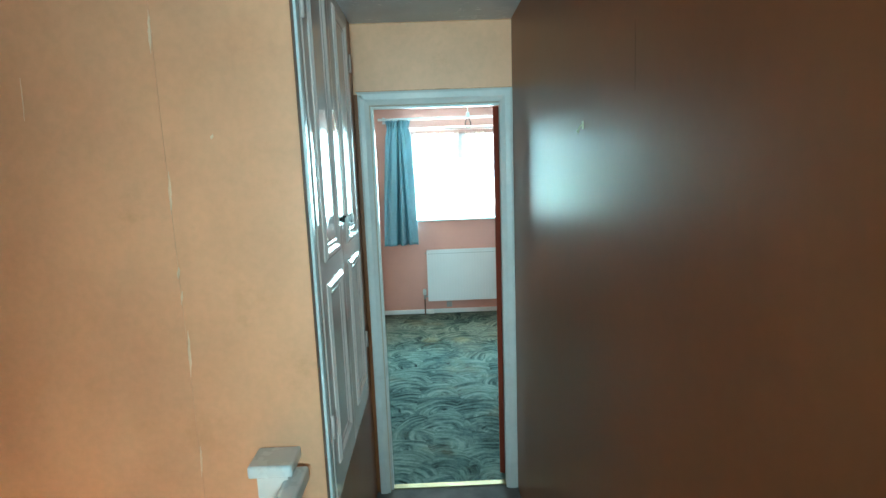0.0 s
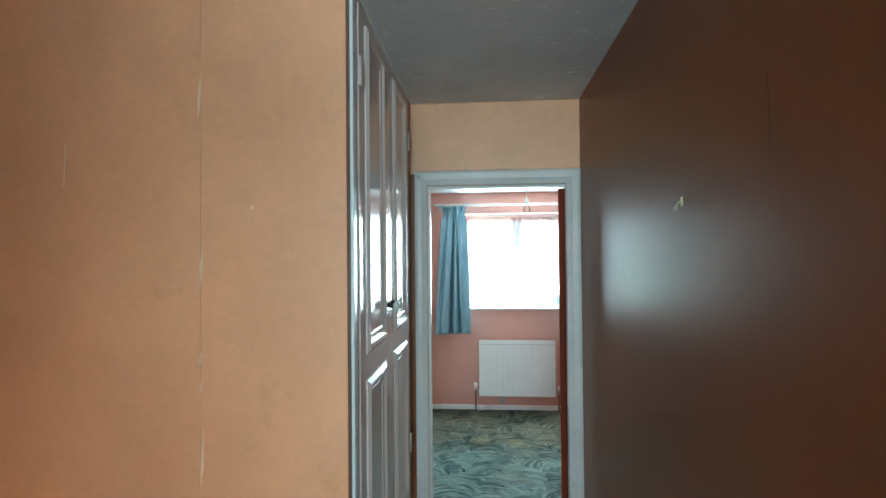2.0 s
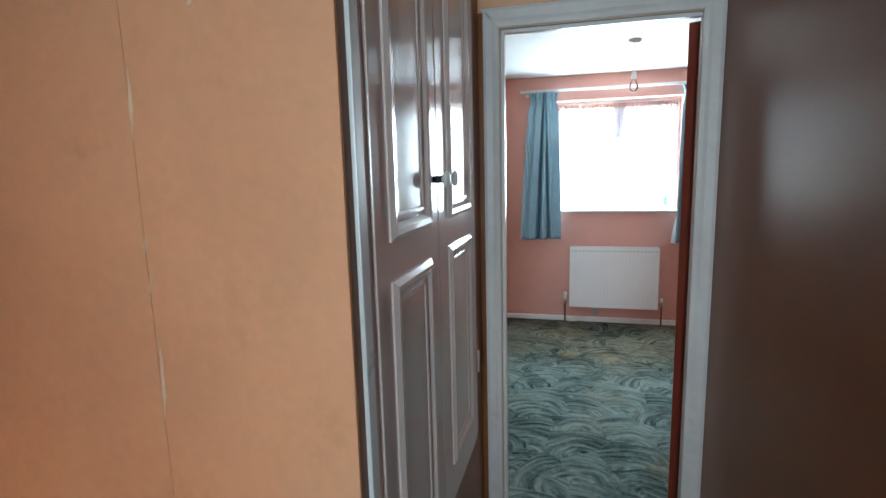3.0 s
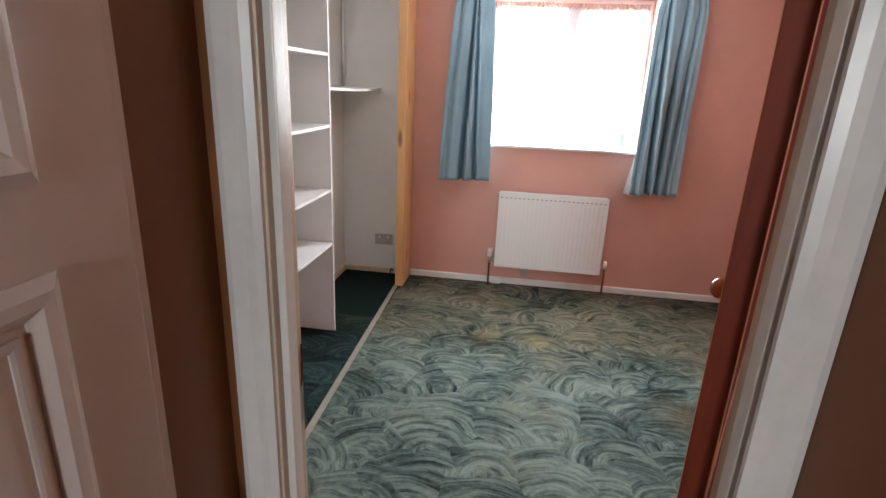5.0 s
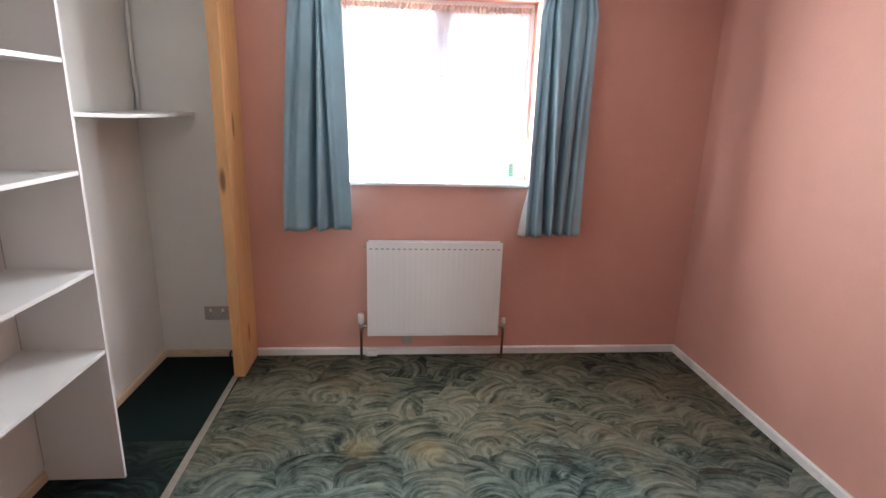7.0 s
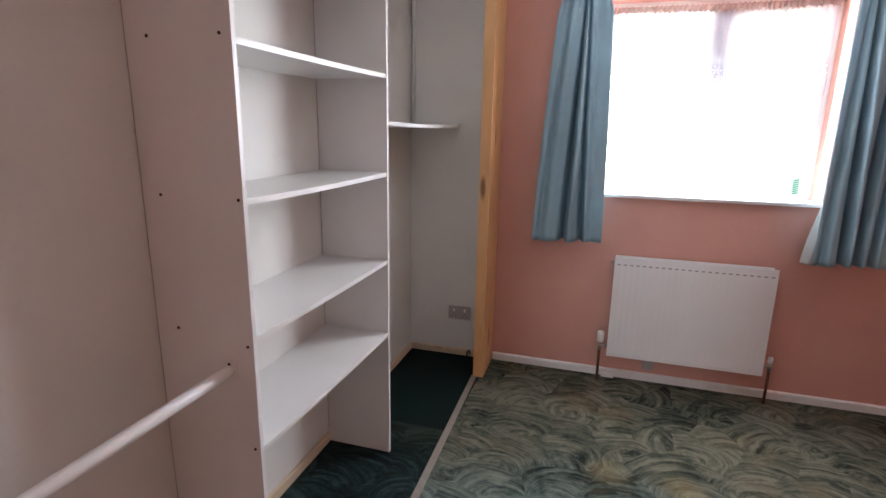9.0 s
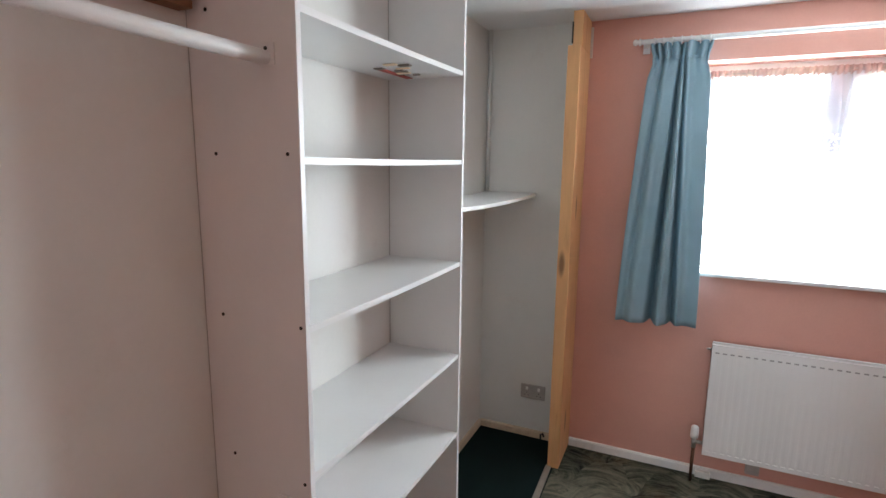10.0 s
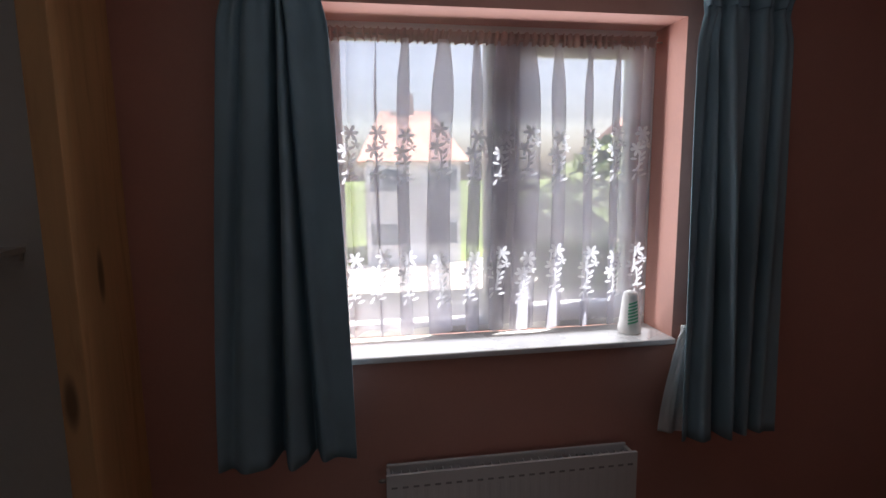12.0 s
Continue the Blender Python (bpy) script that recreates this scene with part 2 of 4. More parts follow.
def flaky_ceiling(name):
    """Old distemper: cool grey with paler flakes, a few dark pits and brush relief."""
    m, nt, b = nodes_of(name)
    v = obj_vec(nt)
    n = noise_node(nt, 1.5, 6, v, 0.65)
    c = ramp(nt, n.outputs[0], [(0.2, (0.47, 0.48, 0.49)), (0.8, (0.68, 0.685, 0.69))])
    fl = noise_node(nt, 17, 8, obj_vec(nt, 1.0, 2.3, 1.0), 0.74, 0.5)
    f = ramp(nt, fl.outputs[0], [(0.585, (0, 0, 0)), (0.612, (1,) * 3)])
    gate = noise_node(nt, 3.1, 3, v)
    f = mixc(nt, 1.0, f, ramp(nt, gate.outputs[0], [(0.36, (0, 0, 0)), (0.50, (1, 1, 1))]), "MULTIPLY")
    c = mixc(nt, f, c, (0.97, 0.95, 0.94))
    pit = noise_node(nt, 26, 5, v, 0.7)
    pf = ramp(nt, pit.outputs[0], [(0.27, (0.6,) * 3), (0.30, (0, 0, 0))])
    c = mixc(nt, pf, c, (0.33, 0.32, 0.31))
    link(nt, c, b.inputs["Base Color"])
    b.inputs["Roughness"].default_value = 0.5
    h = math_node(nt, "ADD", math_node(nt, "MULTIPLY", f, 0.6), math_node(nt, "MULTIPLY", fl.outputs[0], 0.5))
    bump(nt, b, h, 0.7, 0.006)
    return m


M_PEACH = paint("peach_wall_paint", (0.77, 0.426, 0.242), 0.36, 0.14, 1.3, 45, 0.06, 0.45, (0.62, 0.33, 0.17), 0.6)
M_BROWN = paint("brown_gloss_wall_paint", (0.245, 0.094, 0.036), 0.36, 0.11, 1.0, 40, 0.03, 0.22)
M_PINK = paint("pink_wall_paint", (0.66, 0.355, 0.29), 0.6, 0.07, 1.3, 80, 0.15, 0.35)
M_CUPBOARD = paint("cream_gloss_paint", (0.71, 0.58, 0.53), 0.16, 0.05, 2.0, 35, 0.12, 0.5)
M_WHITE = paint("white_gloss_paint", (0.80, 0.80, 0.79), 0.28, 0.05, 2.5, 60, 0.03, 0.5)
M_FRAME = paint("worn_white_frame_paint", (0.70, 0.66, 0.63), 0.32, 0.09, 2.5, 40, 0.15, 0.5, (0.52, 0.45, 0.38), 0.5)
# white door lining coloured tan: the jamb's shade is in the paint, plus wear
M_LINING_SHADED = paint("worn_shaded_lining_paint", (0.58, 0.45, 0.34), 0.4, 0.12, 3.0, 40, 0.2, 0.4, (0.42, 0.28, 0.17), 0.6)
M_CLOSET = paint("white_wardrobe_wall", (0.77, 0.765, 0.735), 0.6, 0.04, 1.6, 70, 0.10, 0.35, (0.64, 0.60, 0.56), 0.35)
M_BOARD = paint("white_melamine", (0.80, 0.79, 0.78), 0.35, 0.03, 3.0, 120, 0.03, 0.5)
M_ROOMCEIL = paint("white_ceiling_paint", (0.80, 0.80, 0.80), 0.7, 0.04, 1.6, 60, 0.15, 0.3)
M_HATCH = paint("dusty_hatch_board", (0.60, 0.60, 0.58), 0.45, 0.08, 1.0, 60, 0.03, 0.4)
M_HALLCEIL = flaky_ceiling("flaking_ceiling_paint")
M_RAW = pine("raw_cream_skirting", (0.62, 0.50, 0.36), (0.50, 0.38, 0.25), 0.6, "y", False)
M_POST = pine("new_pine_timber", (0.68, 0.38, 0.165), (0.53, 0.255, 0.095), 0.45, "z")
M_DOOR = pine("varnished_pine", (0.62, 0.27, 0.075), (0.42, 0.15, 0.035), 0.38, "z", True, 0.4)
M_STAIN = pine("red_brown_stained_moulding", (0.17, 0.030, 0.014), (0.075, 0.013, 0.007), 0.42, "z", True, 0.28)
M_KNOB = pine("varnished_knob_wood", (0.30, 0.070, 0.018), (0.19, 0.040, 0.011), 0.14, "x", False)
M_BATTEN = pine("dark_timber", (0.26, 0.12, 0.055), (0.16, 0.07, 0.03), 0.6, "y")
M_CARPET = swirl_carpet("green_swirl_carpet", (0.017, 0.028, 0.027), (0.084, 0.122, 0.112), (0.218, 0.270, 0.242), (0.28, 0.22, 0.12), 0.55, 0.66)
# the same swirl pattern in darker tones, for the wardrobe recess
M_CARPET_DARK = swirl_carpet("dark_green_swirl_carpet", (0.005, 0.009, 0.010), (0.013, 0.028, 0.028), (0.052, 0.095, 0.09), (0.1, 0.08, 0.04), 0.2, 0.75)
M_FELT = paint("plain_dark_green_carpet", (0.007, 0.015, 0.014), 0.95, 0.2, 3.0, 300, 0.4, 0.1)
M_HALLCARPET = paint("grey_brown_ribbed_carpet", (0.16, 0.14, 0.13), 0.95, 0.25, 6.0, 220, 0.6, 0.1)
M_CURTAIN = cloth("blue_curtain_cloth", (0.300, 0.435, 0.510), 0.0, 0.07)
M_LINING = cloth("white_curtain_lining", (0.86, 0.85, 0.83), 0.0, 0.35)
M_NET = cloth("net_curtain", (0.84, 0.83, 0.88), 0.32, 0.72, 500, (1.725, 1.322))
M_LACE = cloth("lace_flowers", (0.93, 0.93, 0.95), 0.30, 0.72, 500)
M_NETTOP = cloth("gathered_net_heading", (0.55, 0.45, 0.42), 0.05, 0.3, 500)
M_GLASS = window_glass("window_glass")
M_RAD = paint("radiator_enamel", (0.83, 0.83, 0.83), 0.25, 0.02, 3.0, 90, 0.03, 0.5)
M_SLOT = plain("radiator_shadow_slot", (0.33, 0.33, 0.33), 0.7)
M_PLASTIC = plain("white_plastic", (0.80, 0.79, 0.76), 0.35)
M_GREYPLATE = plain("grey_plastic", (0.42, 0.39, 0.37), 0.4)
M_DARK = plain("dark_screw", (0.03, 0.028, 0.026), 0.5, 0.4)
M_DARKMATT = plain("dark_matt", (0.04, 0.032, 0.026), 0.9)
M_PIPE = plain("old_copper_pipe", (0.16, 0.08, 0.05), 0.4, 0.8)
M_BRASS = plain("brass_strip", (0.36, 0.28, 0.14), 0.5, 0.7)
M_HOOK = plain("dull_brass_hook", (0.62, 0.50, 0.30), 0.45, 0.4)
M_ALU = plain("worn_aluminium_strip", (0.36, 0.32, 0.28), 0.5, 0.5)
M_CHROME = plain("tarnished_metal", (0.42, 0.40, 0.37), 0.3, 0.9)
M_BLACK = plain("black_enamel_knob", (0.02, 0.02, 0.02), 0.2)
M_RED = plain("red_label", (0.42, 0.07, 0.05), 0.7)
M_INK = plain("grey_printed_label", (0.20, 0.16, 0.13), 0.7)
M_PAPER = plain("torn_paper", (0.86, 0.66, 0.47), 0.8)
M_SEAM = plain("painted_seam", (0.78, 0.47, 0.28), 0.4)
M_GREEN = plain("green_print", (0.10, 0.42, 0.24), 0.5)
M_STRAND = plain("grey_wire", (0.42, 0.42, 0.40), 0.5)


# ---------------------------------------------------------------- builders
def add_box(bm, x0, x1, y0, y1, z0, z1, bev=0.0, segs=2):
    vs = [bm.verts.new((x, y, z)) for x in (x0, x1) for y in (y0, y1) for z in (z0, z1)]
    fs = [bm.faces.new([vs[i] for i in f]) for f in ((0, 1, 3, 2), (4, 6, 7, 5), (0, 4, 5, 1), (2, 3, 7, 6), (0, 2, 6, 4), (1, 5, 7, 3))]
    if bev:
        es = list({e for f in fs for e in f.edges})
        bmesh.ops.bevel(bm, geom=es, offset=bev, segments=segs, affect="EDGES", profile=0.6)
    return bm


def box(x0, x1, y0, y1, z0, z1, bev=0.0, segs=2):
    return add_box(bmesh.new(), x0, x1, y0, y1, z0, z1, bev, segs)


def lathe(profile, axis="z", at=(0, 0, 0), n=24):
    """Turned solid from (radius, height) pairs."""
    bm = bmesh.new()
    rings = []
    for r, h in profile:
        ring = []
        for i in range(n):
            a = 2 * math.pi * i / n
            p = (r * math.cos(a), r * math.sin(a), h)
            p = {"z": p, "x": (p[2], p[0], p[1]), "y": (p[1], p[2], p[0])}[axis]
            ring.append(bm.verts.new((p[0] + at[0], p[1] + at[1], p[2] + at[2])))
        rings.append(ring)
    for a, b in zip(rings, rings[1:]):
        for i in range(n):
            bm.faces.new((a[i], a[(i + 1) % n], b[(i + 1) % n], b[i]))
    bm.faces.new(rings[0][::-1])
    bm.faces.new(rings[-1])
    bmesh.ops.recalc_face_normals(bm, faces=bm.faces)
    return bm


def tube(points, r, n=10):
    """Pipe through points."""
    bm = bmesh.new()
    pts = [Vector(p) for p in points]
    rings = []
    for i, p in enumerate(pts):
        d = (pts[min(i + 1, len(pts) - 1)] - pts[max(i - 1, 0)]).normalized()
        q = d.to_track_quat("Z", "Y")
        rings.append([bm.verts.new(p + q @ Vector((r * math.cos(2 * math.pi * k / n), r * math.sin(2 * math.pi * k / n), 0))) for k in range(n)])
    for a, b in zip(rings, rings[1:]):
        for k in range(n):
            bm.faces.new((a[k], a[(k + 1) % n], b[(k + 1) % n], b[k]))
    bm.faces.new(rings[0][::-1])
    bm.faces.new(rings[-1])
    bmesh.ops.recalc_face_normals(bm, faces=bm.faces)
    return bm


def extrude_profile(profile, path_a, path_b, up=(0, 0, 1)):
    """Straight moulding: profile (out, along-up) pairs swept from a to b."""
    bm = bmesh.new()
    a, b, up = Vector(path_a), Vector(path_b), Vector(up)
    d = (b - a).normalized()
    out = d.cross(up)
    ra = [bm.verts.new(a + out * u + up * v) for u, v in profile]
    rb = [bm.verts.new(b + out * u + up * v) for u, v in profile]
    n = len(profile)
    for i in range(n):
        bm.faces.new((ra[i], ra[(i + 1) % n], rb[(i + 1) % n], rb[i]))
    bm.faces.new(ra[::-1])
    bm.faces.new(rb)
    bmesh.ops.recalc_face_normals(bm, faces=bm.faces)
    return bm


def sliver(name, x, z0, z1, y, w, seed):
    """Narrow lifted strip of paper along a seam."""
    rng = random.Random(seed)
    bm = bmesh.new()
    n = 10
    rows = []
    for i in range(n + 1):
        t = i / n
        ww = w * math.sin(math.pi * min(0.98, max(0.02, t))) * (0.7 + 0.5 * rng.random())
        xx = x + rng.uniform(-0.0008, 0.0008) + 0.006 * (t - 0.5)
        rows.append((bm.verts.new((xx - ww, y, z0 + t * (z1 - z0))), bm.verts.new((xx, y - 0.0022, z0 + t * (z1 - z0))), bm.verts.new((xx + ww, y, z0 + t * (z1 - z0)))))
    for a, b in zip(rows, rows[1:]):
        bm.faces.new((a[0], a[1], b[1], b[0]))
        bm.faces.new((a[1], a[2], b[2], b[1]))
    return bm


def mesh_ob(name, bm, material, smooth=False):
    me = bpy.data.meshes.new(name)
    bm.to_mesh(me)
    bm.free()
    for mt in (material if isinstance(material, (list, tuple)) else [material]):
        me.materials.append(mt)
    if smooth:
        for p in me.polygons:
            p.use_smooth = True
    return new(name, me)


def part(name, bm, material, parent, label="", smooth=False):
    ob = mesh_ob(name, bm, material, smooth)
    ob.parent = parent
    ob.matrix_parent_inverse = parent.matrix_world.inverted()
    return tagged(ob, label)


def thick(ob, d):
    md = ob.modifiers.new("thickness", "SOLIDIFY")
    md.thickness, md.offset = d, 0
    return ob


def thing(name, label, category, at=(0, 0, 0), group=""):
    ob = new(name)
    ob.empty_display_size = 0.05
    ob.matrix_world = Matrix.Translation(at)
    return tagged(ob, label, category, group)


def setting(name, bm, material, label, category):
    return tagged(mesh_ob(name, bm, material), label, category, kind="structure")


def joined(*boxes):
    bm = bmesh.new()
    for b in boxes:
        add_box(bm, *b)
    return bm


# ---------------------------------------------------------------- structure: bedroom
setting("wall_north", joined(
    (-0.90, WX0, YW, 3.66, -2.6, 2.60), (WX1, 2.65, YW, 3.66, -2.6, 2.60),
    (WX0, WX1, YW, 3.66, -2.6, WZ0 - 0.02), (WX0, WX1, YW, 3.66, WZ1, 2.60)),
    M_PINK, "pink painted plaster wall with the window recess", "wall")
setting("wall_east", joined((XE, 2.65, YD1, YW, -0.2, 2.60)), M_PINK, "plain pink painted bedroom wall", "wall")
setting("wall_west", joined((-0.90, XB, YD1, YW, -0.2, 2.60)), M_CLOSET, "white back wall of the open wardrobe recess", "wall")
setting("wall_wardrobe_end", joined((XB, -0.272, YW - 0.006, YW - 0.0005, 0.0, H)), M_CLOSET, "white painted end wall of the wardrobe recess", "wall")
setting("wall_south", joined(
    (-0.90, DOX0, YD0 + 0.05, YD1, -0.2, 2.60), (DOX1, 2.65, YD0 + 0.05, YD1, -0.2, 2.60),
    (DOX0, DOX1, YD0 + 0.05, YD1, DOZ, 2.60)), M_PINK, "bedroom side of the wall with the doorway", "wall")
setting("ceiling_bedroom", joined((-0.90, 2.65, YD0 + 0.05, 3.66, H, 2.50)), M_ROOMCEIL, "flat white bedroom ceiling", "ceiling")
setting("floor_bedroom", joined((-0.235, XE, YD0 + 0.02, YW, -0.15, 0.0)), M_CARPET, "faded green carpet with swirling brush-stroke pattern", "carpet")
setting("floor_wardrobe", joined((XB, -0.235, YD1, 2.50, -0.15, -0.002)), M_CARPET_DARK, "darker green swirl carpet in the wardrobe recess", "carpet")
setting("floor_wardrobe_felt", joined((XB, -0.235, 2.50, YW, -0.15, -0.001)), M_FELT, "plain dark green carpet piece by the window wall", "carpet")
# ---------------------------------------------------------------- structure: landing
setting("wall_landing_door", joined(
    (XL, DOX0, YD0, YD0 + 0.05, -0.2, 2.60), (DOX1, XR + 0.12, YD0, YD0 + 0.05, -0.2, 2.60),
    (DOX0, DOX1, YD0, YD0 + 0.05, DOZ, 2.60)), M_PEACH, "peach painted wall over the bedroom doorway", "wall")
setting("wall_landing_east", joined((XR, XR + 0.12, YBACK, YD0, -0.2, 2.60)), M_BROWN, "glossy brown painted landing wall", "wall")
setting("wall_landing_end", joined((XF, XL - 0.002, YO, YO + 0.1, -2.6, 2.60)), M_PEACH, "peach painted end wall above the stairwell", "wall")
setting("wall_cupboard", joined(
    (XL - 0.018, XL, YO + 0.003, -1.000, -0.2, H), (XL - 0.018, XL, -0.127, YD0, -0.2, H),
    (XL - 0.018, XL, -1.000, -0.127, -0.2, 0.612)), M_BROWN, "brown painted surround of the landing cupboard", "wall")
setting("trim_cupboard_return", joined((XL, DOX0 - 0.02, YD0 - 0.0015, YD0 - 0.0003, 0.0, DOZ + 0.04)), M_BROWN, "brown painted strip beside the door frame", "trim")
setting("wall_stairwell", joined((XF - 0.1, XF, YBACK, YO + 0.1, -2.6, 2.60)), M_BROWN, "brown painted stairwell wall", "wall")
# opening sized so its edges dim the left and lower end wall
setting("wall_landing_back", joined(
    (XF, 0.30, YBACK - 0.1, YBACK, -2.6, 2.60), (0.92, XR + 0.12, YBACK - 0.1, YBACK, -2.6, 2.60),
    (0.30, 0.92, YBACK - 0.1, YBACK, -2.6, 1.15), (0.30, 0.92, YBACK - 0.1, YBACK, 2.10, 2.60)), M_PEACH, "unseen peach wall with an opening cut to shape the fill light", "wall")
# unseen box added to hold the landing lamp and keep the sky out
setting("wall_lamp_box", joined(
    (-0.30, -0.20, -5.2, YBACK - 0.1, -0.2, 2.60), (1.40, 1.50, -5.2, YBACK - 0.1, -0.2, 2.60), (-0.20, 1.40, -5.2, -5.1, -0.2, 2.60),
    (-0.20, 1.40, -5.1, YBACK - 0.1, -0.2, -0.1), (-0.20, 1.40, -5.1, YBACK - 0.1, 2.5, 2.60)), M_CLOSET, "unseen white box added around the landing fill lamp", "wall")
setting("floor_landing", joined((XL - 0.02, XR, YBACK, YD0 + 0.02, -0.2, 0.0)), M_HALLCARPET, "grey brown ribbed landing carpet", "carpet")
setting("floor_stairwell", joined((XF, XL - 0.02, YBACK, YO, -2.6, -2.5)), M_HALLCARPET, "lower floor of the stairwell", "floor")
HX0, HX1, HY0, HY1 = 0.319, 0.870, -2.50, -1.757
setting("ceiling_landing", joined(
    (XF, HX0, YBACK, YO, H, 2.50), (HX1, XR, YBACK, YO, H, 2.50),
    (HX0, HX1, HY1, YO, H, 2.50), (HX0, HX1, YBACK, HY0, H, 2.50), (XL - 0.018, XR, YO, YD0, H, 2.50)),
    M_HALLCEIL, "grey white flaking painted landing ceiling", "ceiling")

# ---------------------------------------------------------------- trim
SK = [(0, 0), (0.014, 0), (0.014, 0.040), (0.009, 0.048), (0, 0.048)]


def skirting(name, a, b, material, label, height=1.0):
    return setting(name, extrude_profile([(u, v * height) for u, v in SK], a, b), material, label, "skirting board")


skirting("baseboard_north", (-0.205, YW, 0), (XE, YW, 0), M_WHITE, "low white painted skirting board")
skirting("baseboard_east", (XE, YW - 0.014, 0), (XE, YD1, 0), M_WHITE, "low white painted skirting board")
skirting("baseboard_west", (XB, YD1, 0), (XB, YW - 0.02, 0), M_RAW, "bare cream timber skirting in the wardrobe recess", 0.9)
skirting("baseboard_wardrobe", (XB + 0.014, YW - 0.006, 0), (-0.275, YW - 0.006, 0), M_RAW, "bare cream timber skirting in the wardrobe recess", 0.9)
setting("trim_carpet_strip", extrude_profile([(-0.016, 0), (0.016, 0), (0.013, 0.006), (-0.013, 0.006)], (-0.205, YD1, 0.001), (-0.262, 3.10, 0.001)), M_ALU, "worn metal carpet joining strip", "carpet strip")
setting("trim_threshold", joined((DOX0 + 0.004, DOX1 - 0.004, 0.026, 0.062, 0.0, 0.005)), M_BRASS, "worn brass threshold strip in the doorway", "threshold")

# door lining, stops and architraves
AW = 0.060
ARC = [(0, 0), (0.0, 0.013), (0.011, 0.017), (0.036, 0.017), (0.047, 0.012), (AW, 0.008), (AW, 0)]


def frame_leg(name, x_in, side, y, depth_dir, z1):
    """Upright architrave: x_in is the inner edge, side the way it runs outward."""
    bm = bmesh.new()
    lo = [bm.verts.new((x_in + side * (AW - u), y + depth_dir * v, 0)) for u, v in ARC]
    hi = [bm.verts.new((x_in + side * (AW - u), y + depth_dir * v, z1 + (AW - u))) for u, v in ARC]
    n = len(ARC)
    for i in range(n):
        bm.faces.new((lo[i], lo[(i + 1) % n], hi[(i + 1) % n], hi[i]))
    bm.faces.new(lo)
    bm.faces.new(hi)
    bmesh.ops.recalc_face_normals(bm, faces=bm.faces)
    return bm


def frame_head(x0, x1, y, depth_dir, z):
    bm = bmesh.new()
    a = [bm.verts.new((x0 - (AW - u), y + depth_dir * v, z + (AW - u))) for u, v in ARC]
    b = [bm.verts.new((x1 + (AW - u), y + depth_dir * v, z + (AW - u))) for u, v in ARC]
    n = len(ARC)
    for i in range(n):
        bm.faces.new((a[i], a[(i + 1) % n], b[(i + 1) % n], b[i]))
    bm.faces.new(a)
    bm.faces.new(b)
    bmesh.ops.recalc_face_normals(bm, faces=bm.faces)
    return bm


frame1 = tagged(thing("door_frame_1", "white painted door frame with chipped moulded architrave", "door frame", ((DOX0 + DOX1) / 2, 0.06, 0)), kind="structure")
JX0, JX1, JZ = DOX0 + 0.010, DOX1 - 0.010, DOZ - 0.014
part("lining_left", box(DOX0, JX0, YD0 - 0.002, YD1 + 0.004, 0, DOZ, 0.002), M_LINING_SHADED, frame1)
part("lining_right", box(JX1, DOX1, YD0 - 0.002, YD1 + 0.004, 0, DOZ, 0.002), M_LINING_SHADED, frame1)
part("lining_head", box(JX0, JX1, YD0 - 0.002, YD1 + 0.004, JZ, DOZ, 0.002), M_LINING_SHADED, frame1)
part("stop_left", box(JX0, JX0 + 0.012, 0.022, 0.050, 0, JZ, 0.002), M_FRAME, frame1)
part("stop_right", box(JX1 - 0.010, JX1, 0.022, 0.050, 0, JZ, 0.002), M_FRAME, frame1)
part("stop_head", box(JX0 + 0.012, JX1 - 0.010, 0.022, 0.050, JZ - 0.012, JZ, 0.002), M_FRAME, frame1)
al = frame_leg("a", DOX0 + 0.006, -1, YD0 - 0.002, -1, DOZ - 0.010)
for vert in al.verts:
    vert.co.x = DOX0 + 0.006 + (vert.co.x - DOX0 - 0.006) * 0.84
part("architrave_left", al, M_FRAME, frame1)
part("architrave_right", frame_leg("a", DOX1 - 0.020, 1, YD0 - 0.002, -1, DOZ - 0.010), M_FRAME, frame1)
part("architrave_head", frame_head(DOX0 + 0.006, DOX1 - 0.020, YD0 - 0.002, -1, DOZ - 0.010), M_FRAME, frame1)
part("room_architrave_left", frame_leg("a", DOX0 + 0.006, -1, YD1 + 0.004, 1, DOZ - 0.010), M_FRAME, frame1)
part("room_architrave_head", frame_head(DOX0 + 0.006, DOX1 - 0.020, YD1 + 0.004, 1, DOZ - 0.010), M_FRAME, frame1)
part("strike_plate", box(JX0, JX0 + 0.003, 0.060, 0.082, 0.985, 1.045, 0.001), M_CHROME, frame1, "worn metal strike plate")
chip = sliver("chip", 0, 1.035, 1.115, 0, 0.0055, 31)
bmesh.ops.transform(chip, matrix=Matrix(((0, 1.0, 0, JX0 + 0.0026), (1, 0, 0, 0.080), (0, 0, 1, 0), (0, 0, 0, 1))), verts=chip.verts)
part("splintered_patch", chip, M_STAIN, frame1, "splintered dark wood where paint has broken away")


